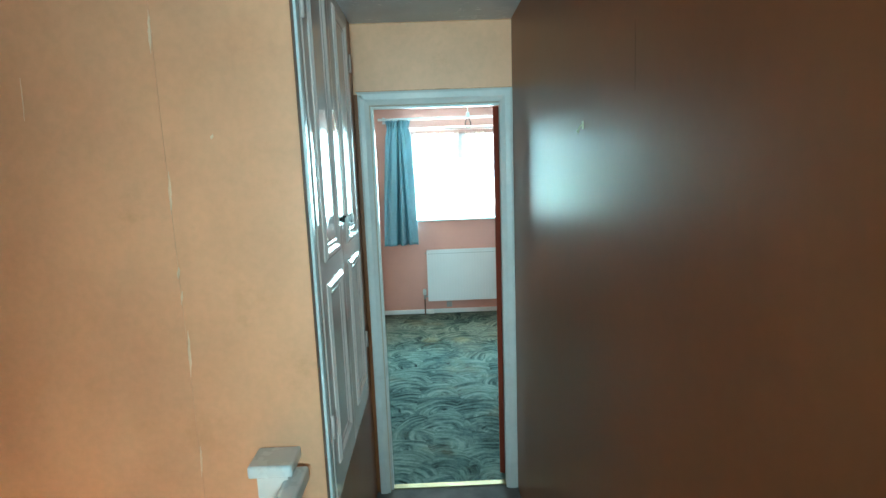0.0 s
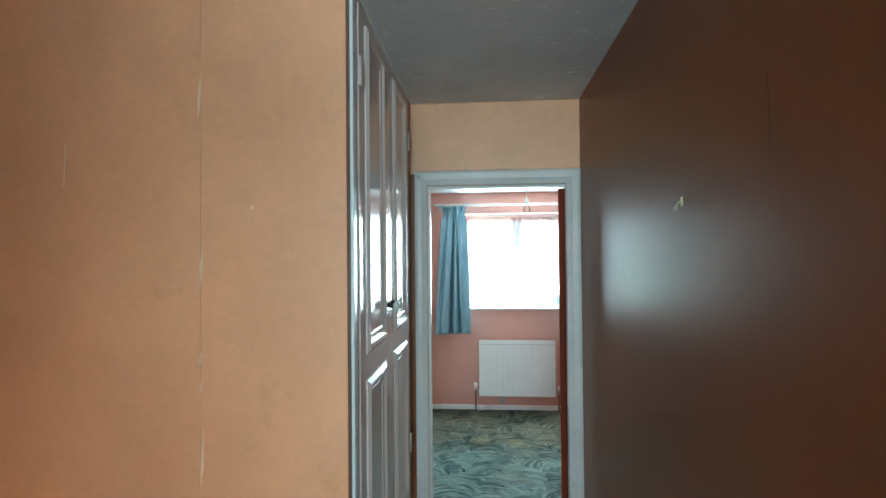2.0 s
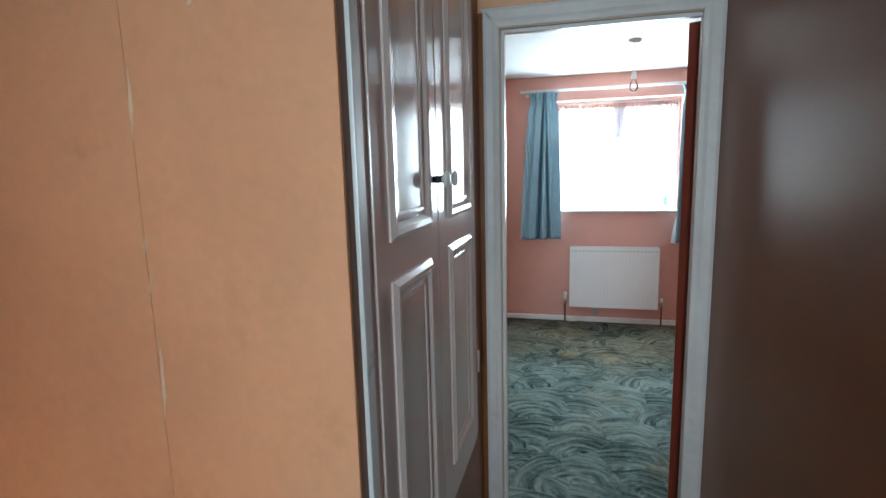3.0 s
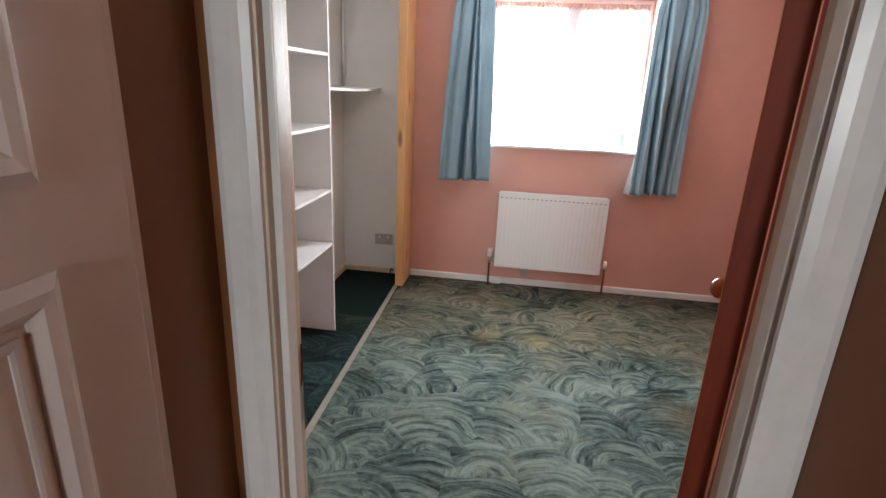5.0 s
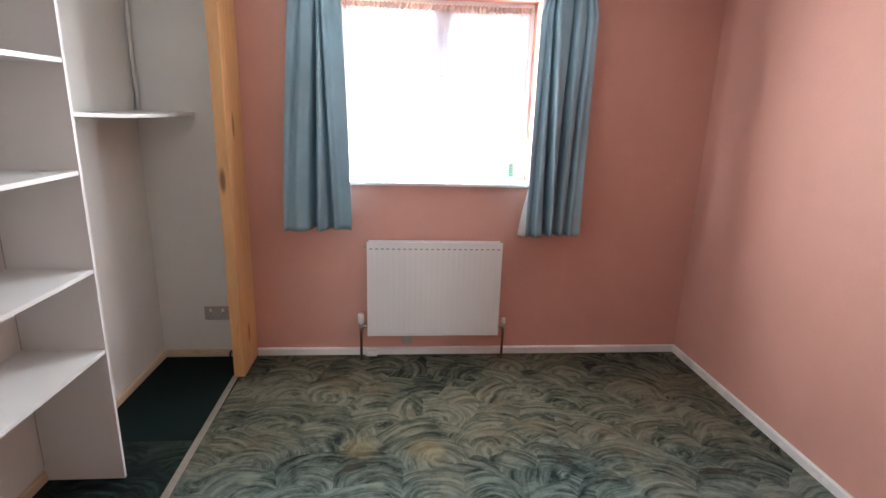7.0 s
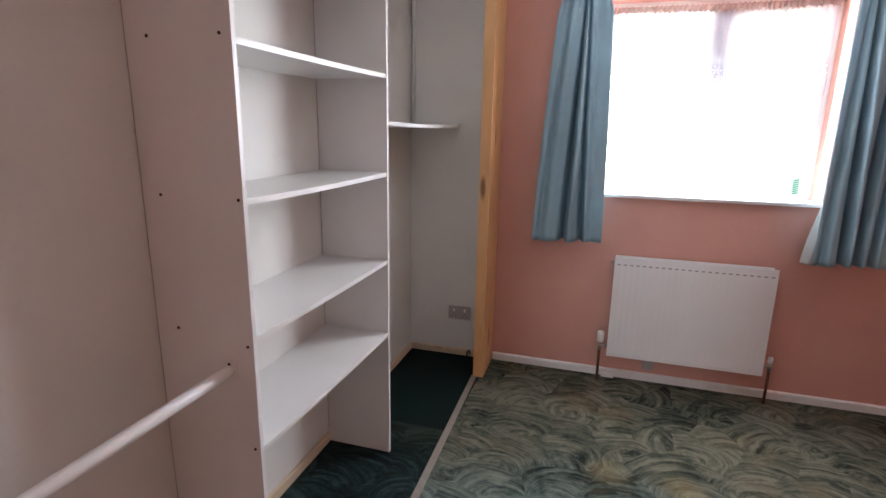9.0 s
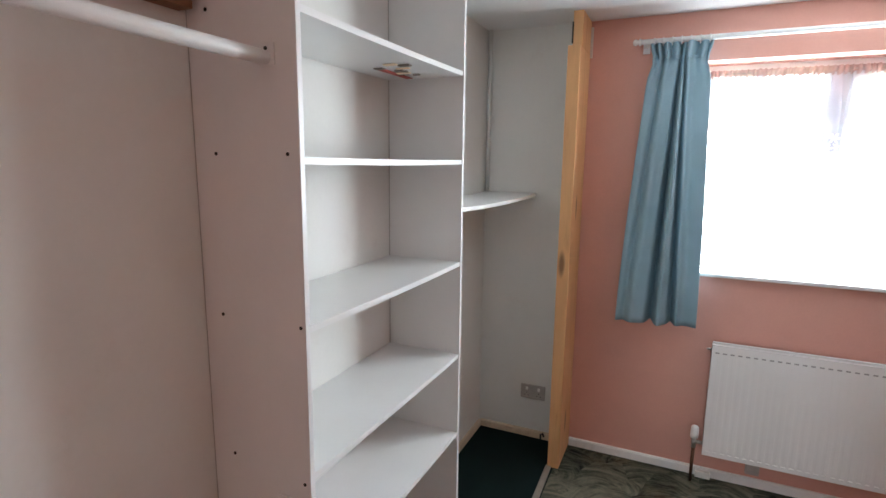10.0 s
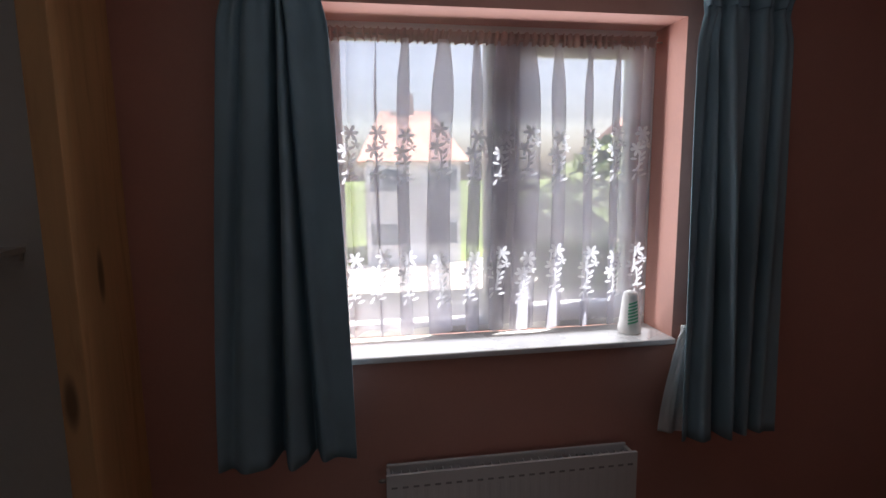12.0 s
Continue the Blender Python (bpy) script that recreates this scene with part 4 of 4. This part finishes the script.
def curtain_sheet(top, bottom, z0, z1, y_top, y_bot, folds, seed, t0=0.0, t1=1.0, fine=0.0, creases=()):
    """Hanging cloth between x ranges top and bottom; deeper and fewer folds towards the hem."""
    rng = random.Random(seed)
    ph = [rng.uniform(0, 6.28) for _ in range(6)]
    bm = bmesh.new()
    n, nv = 150, 40
    grid = []
    for i in range(n + 1):
        s = i / n
        col = []
        for j in range(nv + 1):
            t = t0 + (t1 - t0) * j / nv          # 0 hem, 1 heading
            x0 = bottom[0] + (top[0] - bottom[0]) * t ** 1.3
            x1 = bottom[1] + (top[1] - bottom[1]) * t ** 1.3
            pinch = 0.055 * math.exp(-((t - 0.935) / 0.035) ** 2) - 0.03 * max(0.0, t - 0.96) / 0.04
            x0, x1 = x0 + pinch * (x1 - x0), x1 - pinch * (x1 - x0)
            p = 2 * math.pi * folds * (s + 0.095 * math.sin(6 * s + ph[0]) + 0.025 * math.sin(2.6 * t + ph[1] + 4 * s))
            down = 1 - t
            y_in = sum(d * min(1.0, 0.35 + 1.3 * down) * (math.exp(-((s - c - k * (t - 0.4)) / (w * (0.7 + 0.7 * down))) ** 2)
                       - 0.38 * math.exp(-((s - c - k * (t - 0.4) - 2.4 * w) / (2.0 * w)) ** 2)) for c, d, w, k in creases)
            soft = (0.005 + 0.007 * down) * math.sin(p) + 0.0012 * math.sin(2.7 * p + ph[3] + 5 * t) + 0.0016 * noise.noise(Vector((9 * s, 4 * t, seed)))
            pleat = 0.010 * math.exp((t - 0.95) / 0.05) * min(1.0, (1.02 - t) / 0.07)
            yy = y_bot + (y_top - y_bot) * t + y_in - soft - (fine + pleat) * math.sin(2 * math.pi * 6.5 * s + 3 * math.sin(5 * s))
            xx = x0 + s * (x1 - x0) + 0.004 * math.cos(p + 0.5) * (0.4 + 0.6 * down) + 0.006 * math.sin(3 * t + ph[4]) * (s - 0.5)
            zz = z0 + t * (z1 - z0) + (0.006 * math.sin(p * 0.5 + ph[5]) * (1 - t))
            col.append(bm.verts.new((xx, yy, zz)))
        grid.append(col)
    for i in range(n):
        for j in range(nv):
            bm.faces.new((grid[i][j], grid[i + 1][j], grid[i + 1][j + 1], grid[i][j + 1]))
    return bm


def curtain(label, top, bottom, z0, z1, y_top, y_bot, folds, seed, rings, lining, creases):
    c = thing("curtain", label, "curtain", ((bottom[0] + bottom[1]) / 2, y_bot, z0), "curtains at the window")
    thick(part("drape", curtain_sheet(top, bottom, z0, z1, y_top, y_bot, folds, seed, 0, 0.955, 0.0, creases), M_CURTAIN, c, "", True), 0.003)
    thick(part("heading", curtain_sheet((top[0] + 0.002, top[1] - 0.002), bottom, z0, z1, y_top - 0.001, y_bot, folds, seed, 0.945, 1.0, 0.008, creases), M_CURTAIN, c, "pencil pleated heading", True), 0.004)
    for k in range(rings):
        x = top[0] + 0.012 + k * (top[1] - top[0] - 0.024) / (rings - 1)
        bmr = bmesh.new()
        loops = []
        for i in range(18):
            a = 2 * math.pi * i / 18
            cx = Vector((x, PY + 0.018 * math.cos(a), PZ - 0.004 + 0.018 * math.sin(a)))
            rad = Vector((0, math.cos(a), math.sin(a)))
            loops.append([bmr.verts.new(cx + rad * 0.003 * math.cos(b) + Vector((0.003 * math.sin(b), 0, 0))) for b in (0, 1.57, 3.14, 4.71)])
        for i in range(18):
            for q in range(4):
                bmr.faces.new((loops[i][q], loops[i][(q + 1) % 4], loops[(i + 1) % 18][(q + 1) % 4], loops[(i + 1) % 18][q]))
        part("ring", bmr, M_WHITE, c, "white curtain ring", True)
    if lining:
        thick(part("lining", curtain_sheet((lining[0], lining[0] + 0.07), (lining[1], lining[1] + 0.12), z0 - 0.022, z0 + 0.34, y_bot + 0.10, y_bot + 0.10, 1, seed + 1), M_LINING, c, "white lining turned out along the edge", True), 0.002)
    return c


curtain("dusty blue cotton curtain hanging in soft folds from the pole", (0.092, 0.355), (0.014, 0.392), 0.828, 2.200, 3.285, 3.265, 1, 21, 7, None,
        ((0.15, 0.030, 0.045, 0.12), (0.48, 0.105, 0.036, 0.06), (0.66, 0.070, 0.026, -0.10)))
curtain("dusty blue cotton curtain flaring towards its white-lined edge", (1.425, 1.738), (1.394, 1.720), 0.815, 2.198, 3.285, 3.215, 1, 33, 7, (1.445, 1.372),
        ((0.12, 0.030, 0.034, 0.05), (0.32, 0.105, 0.036, -0.16), (0.57, 0.075, 0.034, 0.05), (0.78, 0.040, 0.026, 0.10)))

# ---------------------------------------------------------------- radiator
RX0, RX1, RZ0, RZ1, RY = 0.480, 1.284, 0.168, 0.758, 3.272
rad = thing("radiator", "white double panel radiator with fluted front under the window", "radiator", ((RX0 + RX1) / 2, RY + 0.04, 0))


def fluted_panel(y, out, n=24):
    bm = bmesh.new()
    xs, zs = [], []
    pitch = (RX1 - RX0 - 0.03) / n
    prof = [(0.0, 0.0), (0.30, 0.0), (0.42, 1.0), (0.88, 1.0), (1.0, 0.0)]
    cols = [(RX0, 0.0), (RX0 + 0.015, 0.0)]
    for k in range(n):
        for u, d in prof[1:]:
            cols.append((RX0 + 0.015 + (k + u) * pitch, d))
    cols.append((RX1, 0.0))
    rows = [(RZ0, 0.0), (RZ0 + 0.026, 0.0), (RZ0 + 0.038, 1.0), (RZ1 - 0.058, 1.0), (RZ1 - 0.046, 0.0), (RZ1, 0.0)]
    g = [[bm.verts.new((x, y + out * 0.0007 * d * e, z)) for z, e in rows] for x, d in cols]
    for a, b in zip(g, g[1:]):
        for j in range(len(rows) - 1):
            bm.faces.new((a[j], b[j], b[j + 1], a[j + 1]))
    return bm


pf = part("front_panel", fluted_panel(RY, -1), M_RAD, rad)
thick(pf, 0.010).modifiers["thickness"].offset = -1
part("back_panel", box(RX0 + 0.004, RX1 - 0.004, RY + 0.066, RY + 0.078, RZ0, RZ1 - 0.004, 0.004), M_RAD, rad)
for x in (RX0 + 0.002, RX1 - 0.014):
    part("side_cap", box(x, x + 0.012, RY + 0.011, RY + 0.066, RZ0 + 0.02, RZ1 - 0.012, 0.003), M_RAD, rad)
for k in range(30):
    x = RX0 + 0.022 + k * (RX1 - RX0 - 0.044) / 29
    if k == 0:
        fin0 = part("fin", box(x - 0.001, x + 0.001, RY + 0.014, RY + 0.064, RZ0 + 0.03, RZ1 - 0.022), M_RAD, rad)
        x_first = x
    else:
        o = new("fin", fin0.data)
        o.parent, o.matrix_parent_inverse = rad, rad.matrix_world.inverted()
        o.matrix_basis = pose(x - x_first, 0, 0)
NS = 24
# top row: flat grey bars carry the dimples' shade as colour; bottom row: bosses
for row_z, mt in ((RZ1 - 0.040, M_SLOT), (RZ0 + 0.022, M_RAD)):
    for k in range(NS):
        x = RX0 + 0.024 + k * (RX1 - RX0 - 0.048) / (NS - 1)
        b = box(x - 0.009, x + 0.009, RY - (0.0012 if mt is M_SLOT else 0.004), RY + 0.001, row_z - 0.0035, row_z + 0.0035, 0.0008, 1)
        part("dimple" if mt is M_SLOT else "boss", b, mt, rad)
part("bleed_valve", lathe([(0.006, 0), (0.006, -0.016), (0.004, -0.018), (0.004, -0.022)], "x", (RX0, RY + 0.035, RZ1 - 0.035), 12), M_CHROME, rad, "metal bleed valve", True)
for x in (RX0 + 0.14, RX1 - 0.14):
    part("wall_bracket", box(x - 0.02, x + 0.02, RY + 0.078, YW, RZ0 + 0.06, RZ1 - 0.06), M_RAD, rad)
# left valve with thermostatic head, right lockshield
for vx, inner, head in ((0.440, RX0, True), (1.318, RX1, False)):
    vy, vz = RY + 0.020, 0.222
    v = part("valve", tube([(vx, vy, 0.19), (vx, vy, vz + 0.018)], 0.011, 14), M_CHROME, rad, "metal radiator valve", True)
    part("valve_tail", tube([(vx, vy, vz), (inner, vy, vz)], 0.009, 12), M_CHROME, v, "", True)
    part("supply_pipe", tube([(vx, vy, 0.0), (vx, vy, 0.195)], 0.0078, 12), M_PIPE, v, "dark copper pipe", True)
    if head:
        part("thermostat_head", lathe([(0.012, 0), (0.019, 0.006), (0.020, 0.040), (0.018, 0.062), (0.013, 0.068), (0.001, 0.069)], "z", (vx, vy, vz + 0.018), 20), M_PLASTIC, v, "white thermostatic head", True)
    else:
        part("lockshield_cap", lathe([(0.012, 0), (0.014, 0.004), (0.012, 0.034), (0.001, 0.036)], "z", (vx, vy, vz + 0.018), 16), M_PLASTIC, v, "white lockshield cap", True)
jb = thing("junction_plate", "small grey blank plate low on the wall under the radiator", "wall plate", (0.72, YW, 0.105))
part("plate", box(0.690, 0.752, YW - 0.022, YW - 0.002, 0.072, 0.134, 0.003), M_GREYPLATE, jb)
pc = thing("pipe_cover", "small white plastic pipe cover on the floor", "pipe cover", (0.50, 3.33, 0))
part("cover", box(0.462, 0.535, 3.335, 3.362, 0.0, 0.036, 0.006), M_PLASTIC, pc)

# ---------------------------------------------------------------- pendant bulb
pend = thing("pendant_light", "bare clear bulb on a short white pendant cord", "pendant light", (0.905, 2.10, H))
part("ceiling_rose", lathe([(0.045, 0), (0.044, -0.008), (0.030, -0.022), (0.012, -0.026), (0.001, -0.027)], "z", (0.905, 2.10, H), 28), M_PLASTIC, pend, "", True)
part("cord", tube([(0.905, 2.10, H - 0.02), (0.905, 2.10, 2.145)], 0.003, 8), M_PLASTIC, pend, "", True)
part("lampholder", lathe([(0.006, 0), (0.014, -0.006), (0.017, -0.030), (0.019, -0.034), (0.019, -0.046), (0.014, -0.050), (0.001, -0.051)], "z", (0.905, 2.10, 2.150), 20), M_PLASTIC, pend, "white lampholder", True)
part("bulb", lathe([(0.012, 0), (0.013, -0.014), (0.024, -0.034), (0.030, -0.054), (0.026, -0.074), (0.014, -0.086), (0.001, -0.090)], "z", (0.905, 2.10, 2.103), 22), M_GLASS, pend, "clear glass bulb", True)

# ---------------------------------------------------------------- wardrobe recess
post = thing("pine_post", "new pine upright board at the end of the wardrobe opening", "post", (-0.24, 3.23, 0))
part("board", box(-0.268, -0.208, 3.092, YW, 0.0, 2.185, 0.003), M_POST, post)
part("top_block", box(-0.256, -0.208, 3.135, YW, 2.187, H - 0.002, 0.003), M_POST, post)
part("slot", box(-0.260, -0.252, 3.1332, 3.1348, 2.20, 2.30), M_DARK, post, "dark saw cut at the top")
part("packing", box(-0.207, -0.196, YW - 0.018, YW - 0.002, 2.17, 2.32, 0.001), M_FRAME, post, "white painted packing strip")

unit = thing("wardrobe_shelf_unit", "white melamine open shelf unit with five bowed shelves", "shelf unit", (-0.61, 1.81, 0))
UF, U1, U2 = -0.452, 1.372, 2.256
for nm, y0, uf in (("upright", U1, UF - 0.007), ("upright", U2 - 0.008, UF)):
    part(nm, box(XB + 0.0005, uf, y0, y0 + 0.016, 0.0, H - 0.004, 0.0015), M_BOARD, unit)
part("back_panel", box(XB + 0.003, XB + 0.008, U1 + 0.016, U2 - 0.008, 0.07, H - 0.004), M_CLOSET, unit)


part("joint", box(XB + 0.0085, XB + 0.0105, U2 - 0.0105, U2 - 0.0085, 0.07, H - 0.006), M_GREYPLATE, unit, "dark open joint in the corner")
part("joint", box(XB + 0.0008, XB + 0.0022, U1 - 0.0016, U1 - 0.0006, 0.06, H - 0.006), M_GREYPLATE, unit, "dark open joint in the corner")


def bowed_shelf(x0, x1, y0, y1, z, th, sag, bow):
    bm = bmesh.new()
    n = 14
    top, bot = [], []
    for i in range(n + 1):
        s = i / n
        k = 4 * s * (1 - s)
        y = y0 + s * (y1 - y0)
        ft = x1[0] + s * (x1[1] - x1[0]) + bow * k
        top.append([bm.verts.new((x, y, z - sag * k)) for x in (x0, ft)])
        bot.append([bm.verts.new((x, y, z - th - sag * k)) for x in (x0, ft)])
    for i in range(n):
        bm.faces.new((top[i][0], top[i][1], top[i + 1][1], top[i + 1][0]))
        bm.faces.new((bot[i][0], bot[i + 1][0], bot[i + 1][1], bot[i][1]))
        bm.faces.new((top[i][1], bot[i][1], bot[i + 1][1], top[i + 1][1]))
        bm.faces.new((top[i][0], top[i + 1][0], bot[i + 1][0], bot[i][0]))
    for i in (0, n):
        bm.faces.new((top[i][0], bot[i][0], bot[i][1], top[i][1]))
    bmesh.ops.recalc_face_normals(bm, faces=bm.faces)
    return bm


SHELVES = (0.580, 0.903, 1.265, 1.640, 1.947)
for z in SHELVES:
    part("shelf", bowed_shelf(XB + 0.010, (UF - 0.010, UF - 0.003), U1 + 0.016, U2 - 0.008, z, 0.016, 0.003, 0.0), M_BOARD, unit)
for x, z in ((-0.698, 1.645), (-0.491, 1.645), (-0.706, 1.265), (-0.472, 1.264), (-0.694, 0.905), (-0.476, 0.880), (-0.705, 1.955), (-0.476, 0.580)):
    part("screw", lathe([(0.0042, 0), (0.0042, -0.0016), (0.001, -0.0020)], "y", (x, U1, z), 10), M_DARK, unit, "dark screw head")
lab = thing("torn_label", "torn printed label stuck under the upper shelf", "label", (-0.62, 2.1, 1.93))
rng = random.Random(5)
for k in range(9):
    x, y = -0.60 + rng.uniform(-0.06, 0.05), 1.93 + 0.025 * k
    part("scrap", box(x, x + rng.uniform(0.02, 0.05), y, y + rng.uniform(0.010, 0.022), 1.9245 - 0.0016, 1.9265), M_INK if k % 3 else M_PAPER, lab)
part("red_band", box(-0.655, -0.630, 1.99, 2.20, 1.9235, 1.9262), M_RED, lab, "red printed band")

shelf2 = thing("corner_shelf", "long white shelf across the end of the wardrobe recess", "shelf", (-0.61, 2.8, 1.46))
part("board", bowed_shelf(XB + 0.002, (UF - 0.004, -0.462), U2 + 0.009, YW - 0.007, 1.466, 0.016, 0.010, 0.0), M_BOARD, shelf2)
part("batten", box(XB + 0.002, -0.47, YW - 0.024, YW - 0.0065, 1.428, 1.449, 0.002), M_CLOSET, shelf2, "white painted support batten")
for nm, z, lab2 in (("upper", 1.842, "white hanging rail with a flattened end fixed to the shelf unit"), ("lower", 0.806, "white hanging rail low in the wardrobe recess")):
    r = thing("hanging_rail", lab2, "hanging rail", (-0.535, 0.75, z), "wardrobe rails")
    part("rail", lathe([(0.0155, YD1 + 0.002), (0.0155, U1 - 0.020), (0.013, U1 - 0.004), (0.013, U1 - 0.001)], "y", (-0.535, 0, z), 18), M_BOARD, r, "", True)
    part("end_plate", box(-0.556, -0.514, U1 - 0.005, U1 - 0.0005, z - 0.016, z + 0.030, 0.002), M_BOARD, r)
    part("screw", lathe([(0.004, 0), (0.004, -0.002), (0.001, -0.0025)], "y", (-0.535, U1 - 0.005, z + 0.019), 10), M_DARK, r, "dark screw head")
bat = thing("wall_batten", "rough dark timber batten fixed high on the wardrobe wall", "batten", (XB, 0.8, 1.98))
part("batten", box(XB + 0.001, XB + 0.046, YD1 + 0.01, U1 - 0.02, 1.952, 2.035, 0.003), M_BATTEN, bat)
pipe = thing("corner_pipe", "thin white painted pipe in the wardrobe corner", "pipe", (-0.748, 3.35, 1.5))
part("pipe", tube([(-0.745, 3.350, 1.467), (-0.745, 3.350, H)], 0.010, 12), M_CLOSET, pipe, "", True)
sock = thing("double_socket", "grey double power socket low on the wardrobe end wall", "socket", (-0.43, YW, 0.29))
part("plate", box(-0.503, -0.357, YW - 0.018, YW - 0.0065, 0.243, 0.329, 0.004, 3), M_GREYPLATE, sock)
for sx in (-0.466, -0.394):
    part("switch", box(sx - 0.007, sx + 0.007, YW - 0.021, YW - 0.017, 0.296, 0.316, 0.001), M_PLASTIC, sock, "white rocker switch")
    for dx, dz, w, h in ((0, 0.280, 0.003, 0.008), (-0.011, 0.264, 0.006, 0.004), (0.011, 0.264, 0.006, 0.004)):
        part("pin_hole", box(sx + dx - w / 2, sx + dx + w / 2, YW - 0.0186, YW - 0.0176, dz - h / 2, dz + h / 2), M_DARK, sock, "dark pin hole")
bit = thing("cable_stub", "short black cable stub at the wardrobe skirting", "cable", (-0.37, 3.35, 0))
part("stub", tube([(-0.37, 3.352, 0.0), (-0.37, 3.350, 0.03), (-0.355, 3.340, 0.045), (-0.345, 3.325, 0.036)], 0.006, 8), M_DARK, bit, "", True)

# ---------------------------------------------------------------- outside
M_GRASS = paint("lawn_grass", (0.16, 0.22, 0.07), 0.9, 0.3, 0.4, 8, 0.3, 0.1)
M_ROADM = paint("asphalt", (0.06, 0.06, 0.06), 0.9, 0.15, 0.5, 30, 0.2, 0.2)
M_PAVE = paint("concrete_paving", (0.40, 0.38, 0.35), 0.9, 0.12, 0.6, 20, 0.2, 0.2)
M_BRICK = paint("red_brick_wall", (0.45, 0.32, 0.25), 0.9, 0.2, 0.8, 14, 0.3, 0.2)
M_RENDER = paint("pale_render", (0.75, 0.73, 0.69), 0.9, 0.08, 0.7, 30, 0.2, 0.2)
M_ROOF = paint("weathered_clay_roof", (0.46, 0.27, 0.22), 0.85, 0.2, 1.0, 16, 0.4, 0.2)
M_LEAF = paint("leaves", (0.12, 0.17, 0.045), 0.6, 0.35, 2.0, 30, 0.1, 0.3)
M_BARK = paint("bark", (0.16, 0.11, 0.07), 0.95, 0.3, 3.0, 40, 0.5, 0.1)
M_PANE = plain("dark_house_window", (0.12, 0.14, 0.16), 0.1)
GZ = -2.6
setting("ground", joined((-400, 400, 3.66, 600, GZ - 0.5, GZ)), M_GRASS, "grass lawn reaching into the distance", "ground")
setting("road", joined((-200, 200, 15.0, 20.5, GZ, GZ + 0.02)), M_ROADM, "grey asphalt street", "road")
setting("pavement", joined((-200, 200, 12.8, 14.9, GZ, GZ + 0.12)), M_PAVE, "pale concrete pavement with a kerb", "pavement")
setting("driveway", joined((-14, 16, 20.6, 26.9, GZ, GZ + 0.04)), M_PAVE, "pale concrete front drives across the street", "pavement")
setting("path", joined((-0.6, 2.6, 4.2, 12.8, GZ, GZ + 0.05)), M_PAVE, "pale paved front path", "pavement")


def house(x, y, w, d, hw, hr, label):
    h = thing("house", label, "house", (x, y, GZ), "houses across the street")
    part("wall", box(x - w / 2, x + w / 2, y, y + d, GZ, GZ + hw), M_BRICK if x < 0 else M_RENDER, h)
    bm = bmesh.new()
    e = 0.4
    a = [bm.verts.new(p) for p in ((x - w / 2 - e, y - e, GZ + hw), (x + w / 2 + e, y - e, GZ + hw), (x + w / 2 + e, y + d + e, GZ + hw), (x - w / 2 - e, y + d + e, GZ + hw))]
    r = [bm.verts.new((x - w / 2 + 0.9, y + d / 2, GZ + hw + hr)), bm.verts.new((x + w / 2 - 0.9, y + d / 2, GZ + hw + hr))]
    for f in ((a[0], a[1], r[1], r[0]), (a[2], a[3], r[0], r[1]), (a[1], a[2], r[1]), (a[3], a[0], r[0]), (a[3], a[2], a[1], a[0])):
        bm.faces.new(f)
    rf = part("roof", bm, M_ROOF, h)
    part("chimney", box(x - 0.4, x + 0.4, y + d / 2 - 0.3, y + d / 2 + 0.3, GZ + hw + hr - 0.5, GZ + hw + hr + 0.9), M_BRICK, rf)
    for fx in (-0.3, 0.3):
        for fz in (0.9, 3.5):
            wn_ = part("window", box(x + fx * w - 0.8, x + fx * w + 0.8, y - 0.06, y + 0.02, GZ + fz, GZ + fz + 1.2), M_WHITE, h)
            part("pane", box(x + fx * w - 0.72, x + fx * w + 0.72, y - 0.075, y - 0.062, GZ + fz + 0.08, GZ + fz + 1.12), M_PANE, wn_)
    part("front_door", box(x - 0.45, x + 0.45, y - 0.06, y + 0.02, GZ, GZ + 2.05), M_WHITE, h)


house(3.0, 27.0, 4.6, 7.5, 5.0, 2.8, "pale rendered house with a red clay roof across the street")
house(-8.6, 27.5, 8.5, 7.5, 5.0, 2.6, "brick house with a red clay roof across the street")
house(19.5, 28.0, 9.0, 7.5, 5.0, 2.6, "pale rendered house with a red clay roof across the street")


def tree(x, y, h, r, seed, label):
    rng = random.Random(seed)
    t = thing("tree", label, "tree", (x, y, GZ))
    part("trunk", lathe([(0.16, 0), (0.12, h * 0.25), (0.07, h * 0.6), (0.02, h * 0.85)], "z", (x, y, GZ), 10), M_BARK, t)
    for k in range(6):
        a = rng.uniform(0, 6.28)
        z = GZ + h * rng.uniform(0.3, 0.6)
        part("limb", tube([(x, y, z), (x + 0.5 * r * math.cos(a), y + 0.5 * r * math.sin(a), z + 0.4 * r), (x + 0.9 * r * math.cos(a), y + 0.9 * r * math.sin(a), z + 0.6 * r)], 0.03, 6), M_BARK, t)
    bm = bmesh.new()
    for _ in range(5200):
        v = Vector((rng.gauss(0, 1), rng.gauss(0, 1), rng.gauss(0, 1))).normalized() * r * rng.uniform(0.35, 1.0) ** 0.6
        c = Vector((x, y, GZ + h * 0.62)) + Vector((v.x, v.y, v.z * 1.15)) * (1 + 0.3 * noise.noise(v * 1.3))
        u = Vector((rng.gauss(0, 1), rng.gauss(0, 1), rng.gauss(0, 1))).normalized()
        w = u.orthogonal().normalized() * 0.09
        u = u * 0.14
        bm.faces.new([bm.verts.new(c + p) for p in (-u, w, u, -w)])
    tagged(part("crown", bm, M_LEAF, t), kind="stuff")


tree(3.9, 8.6, 5.2, 1.25, 2, "leafy green garden tree near the window")
tree(-7.5, 22.0, 7.0, 2.0, 3, "leafy green street tree")
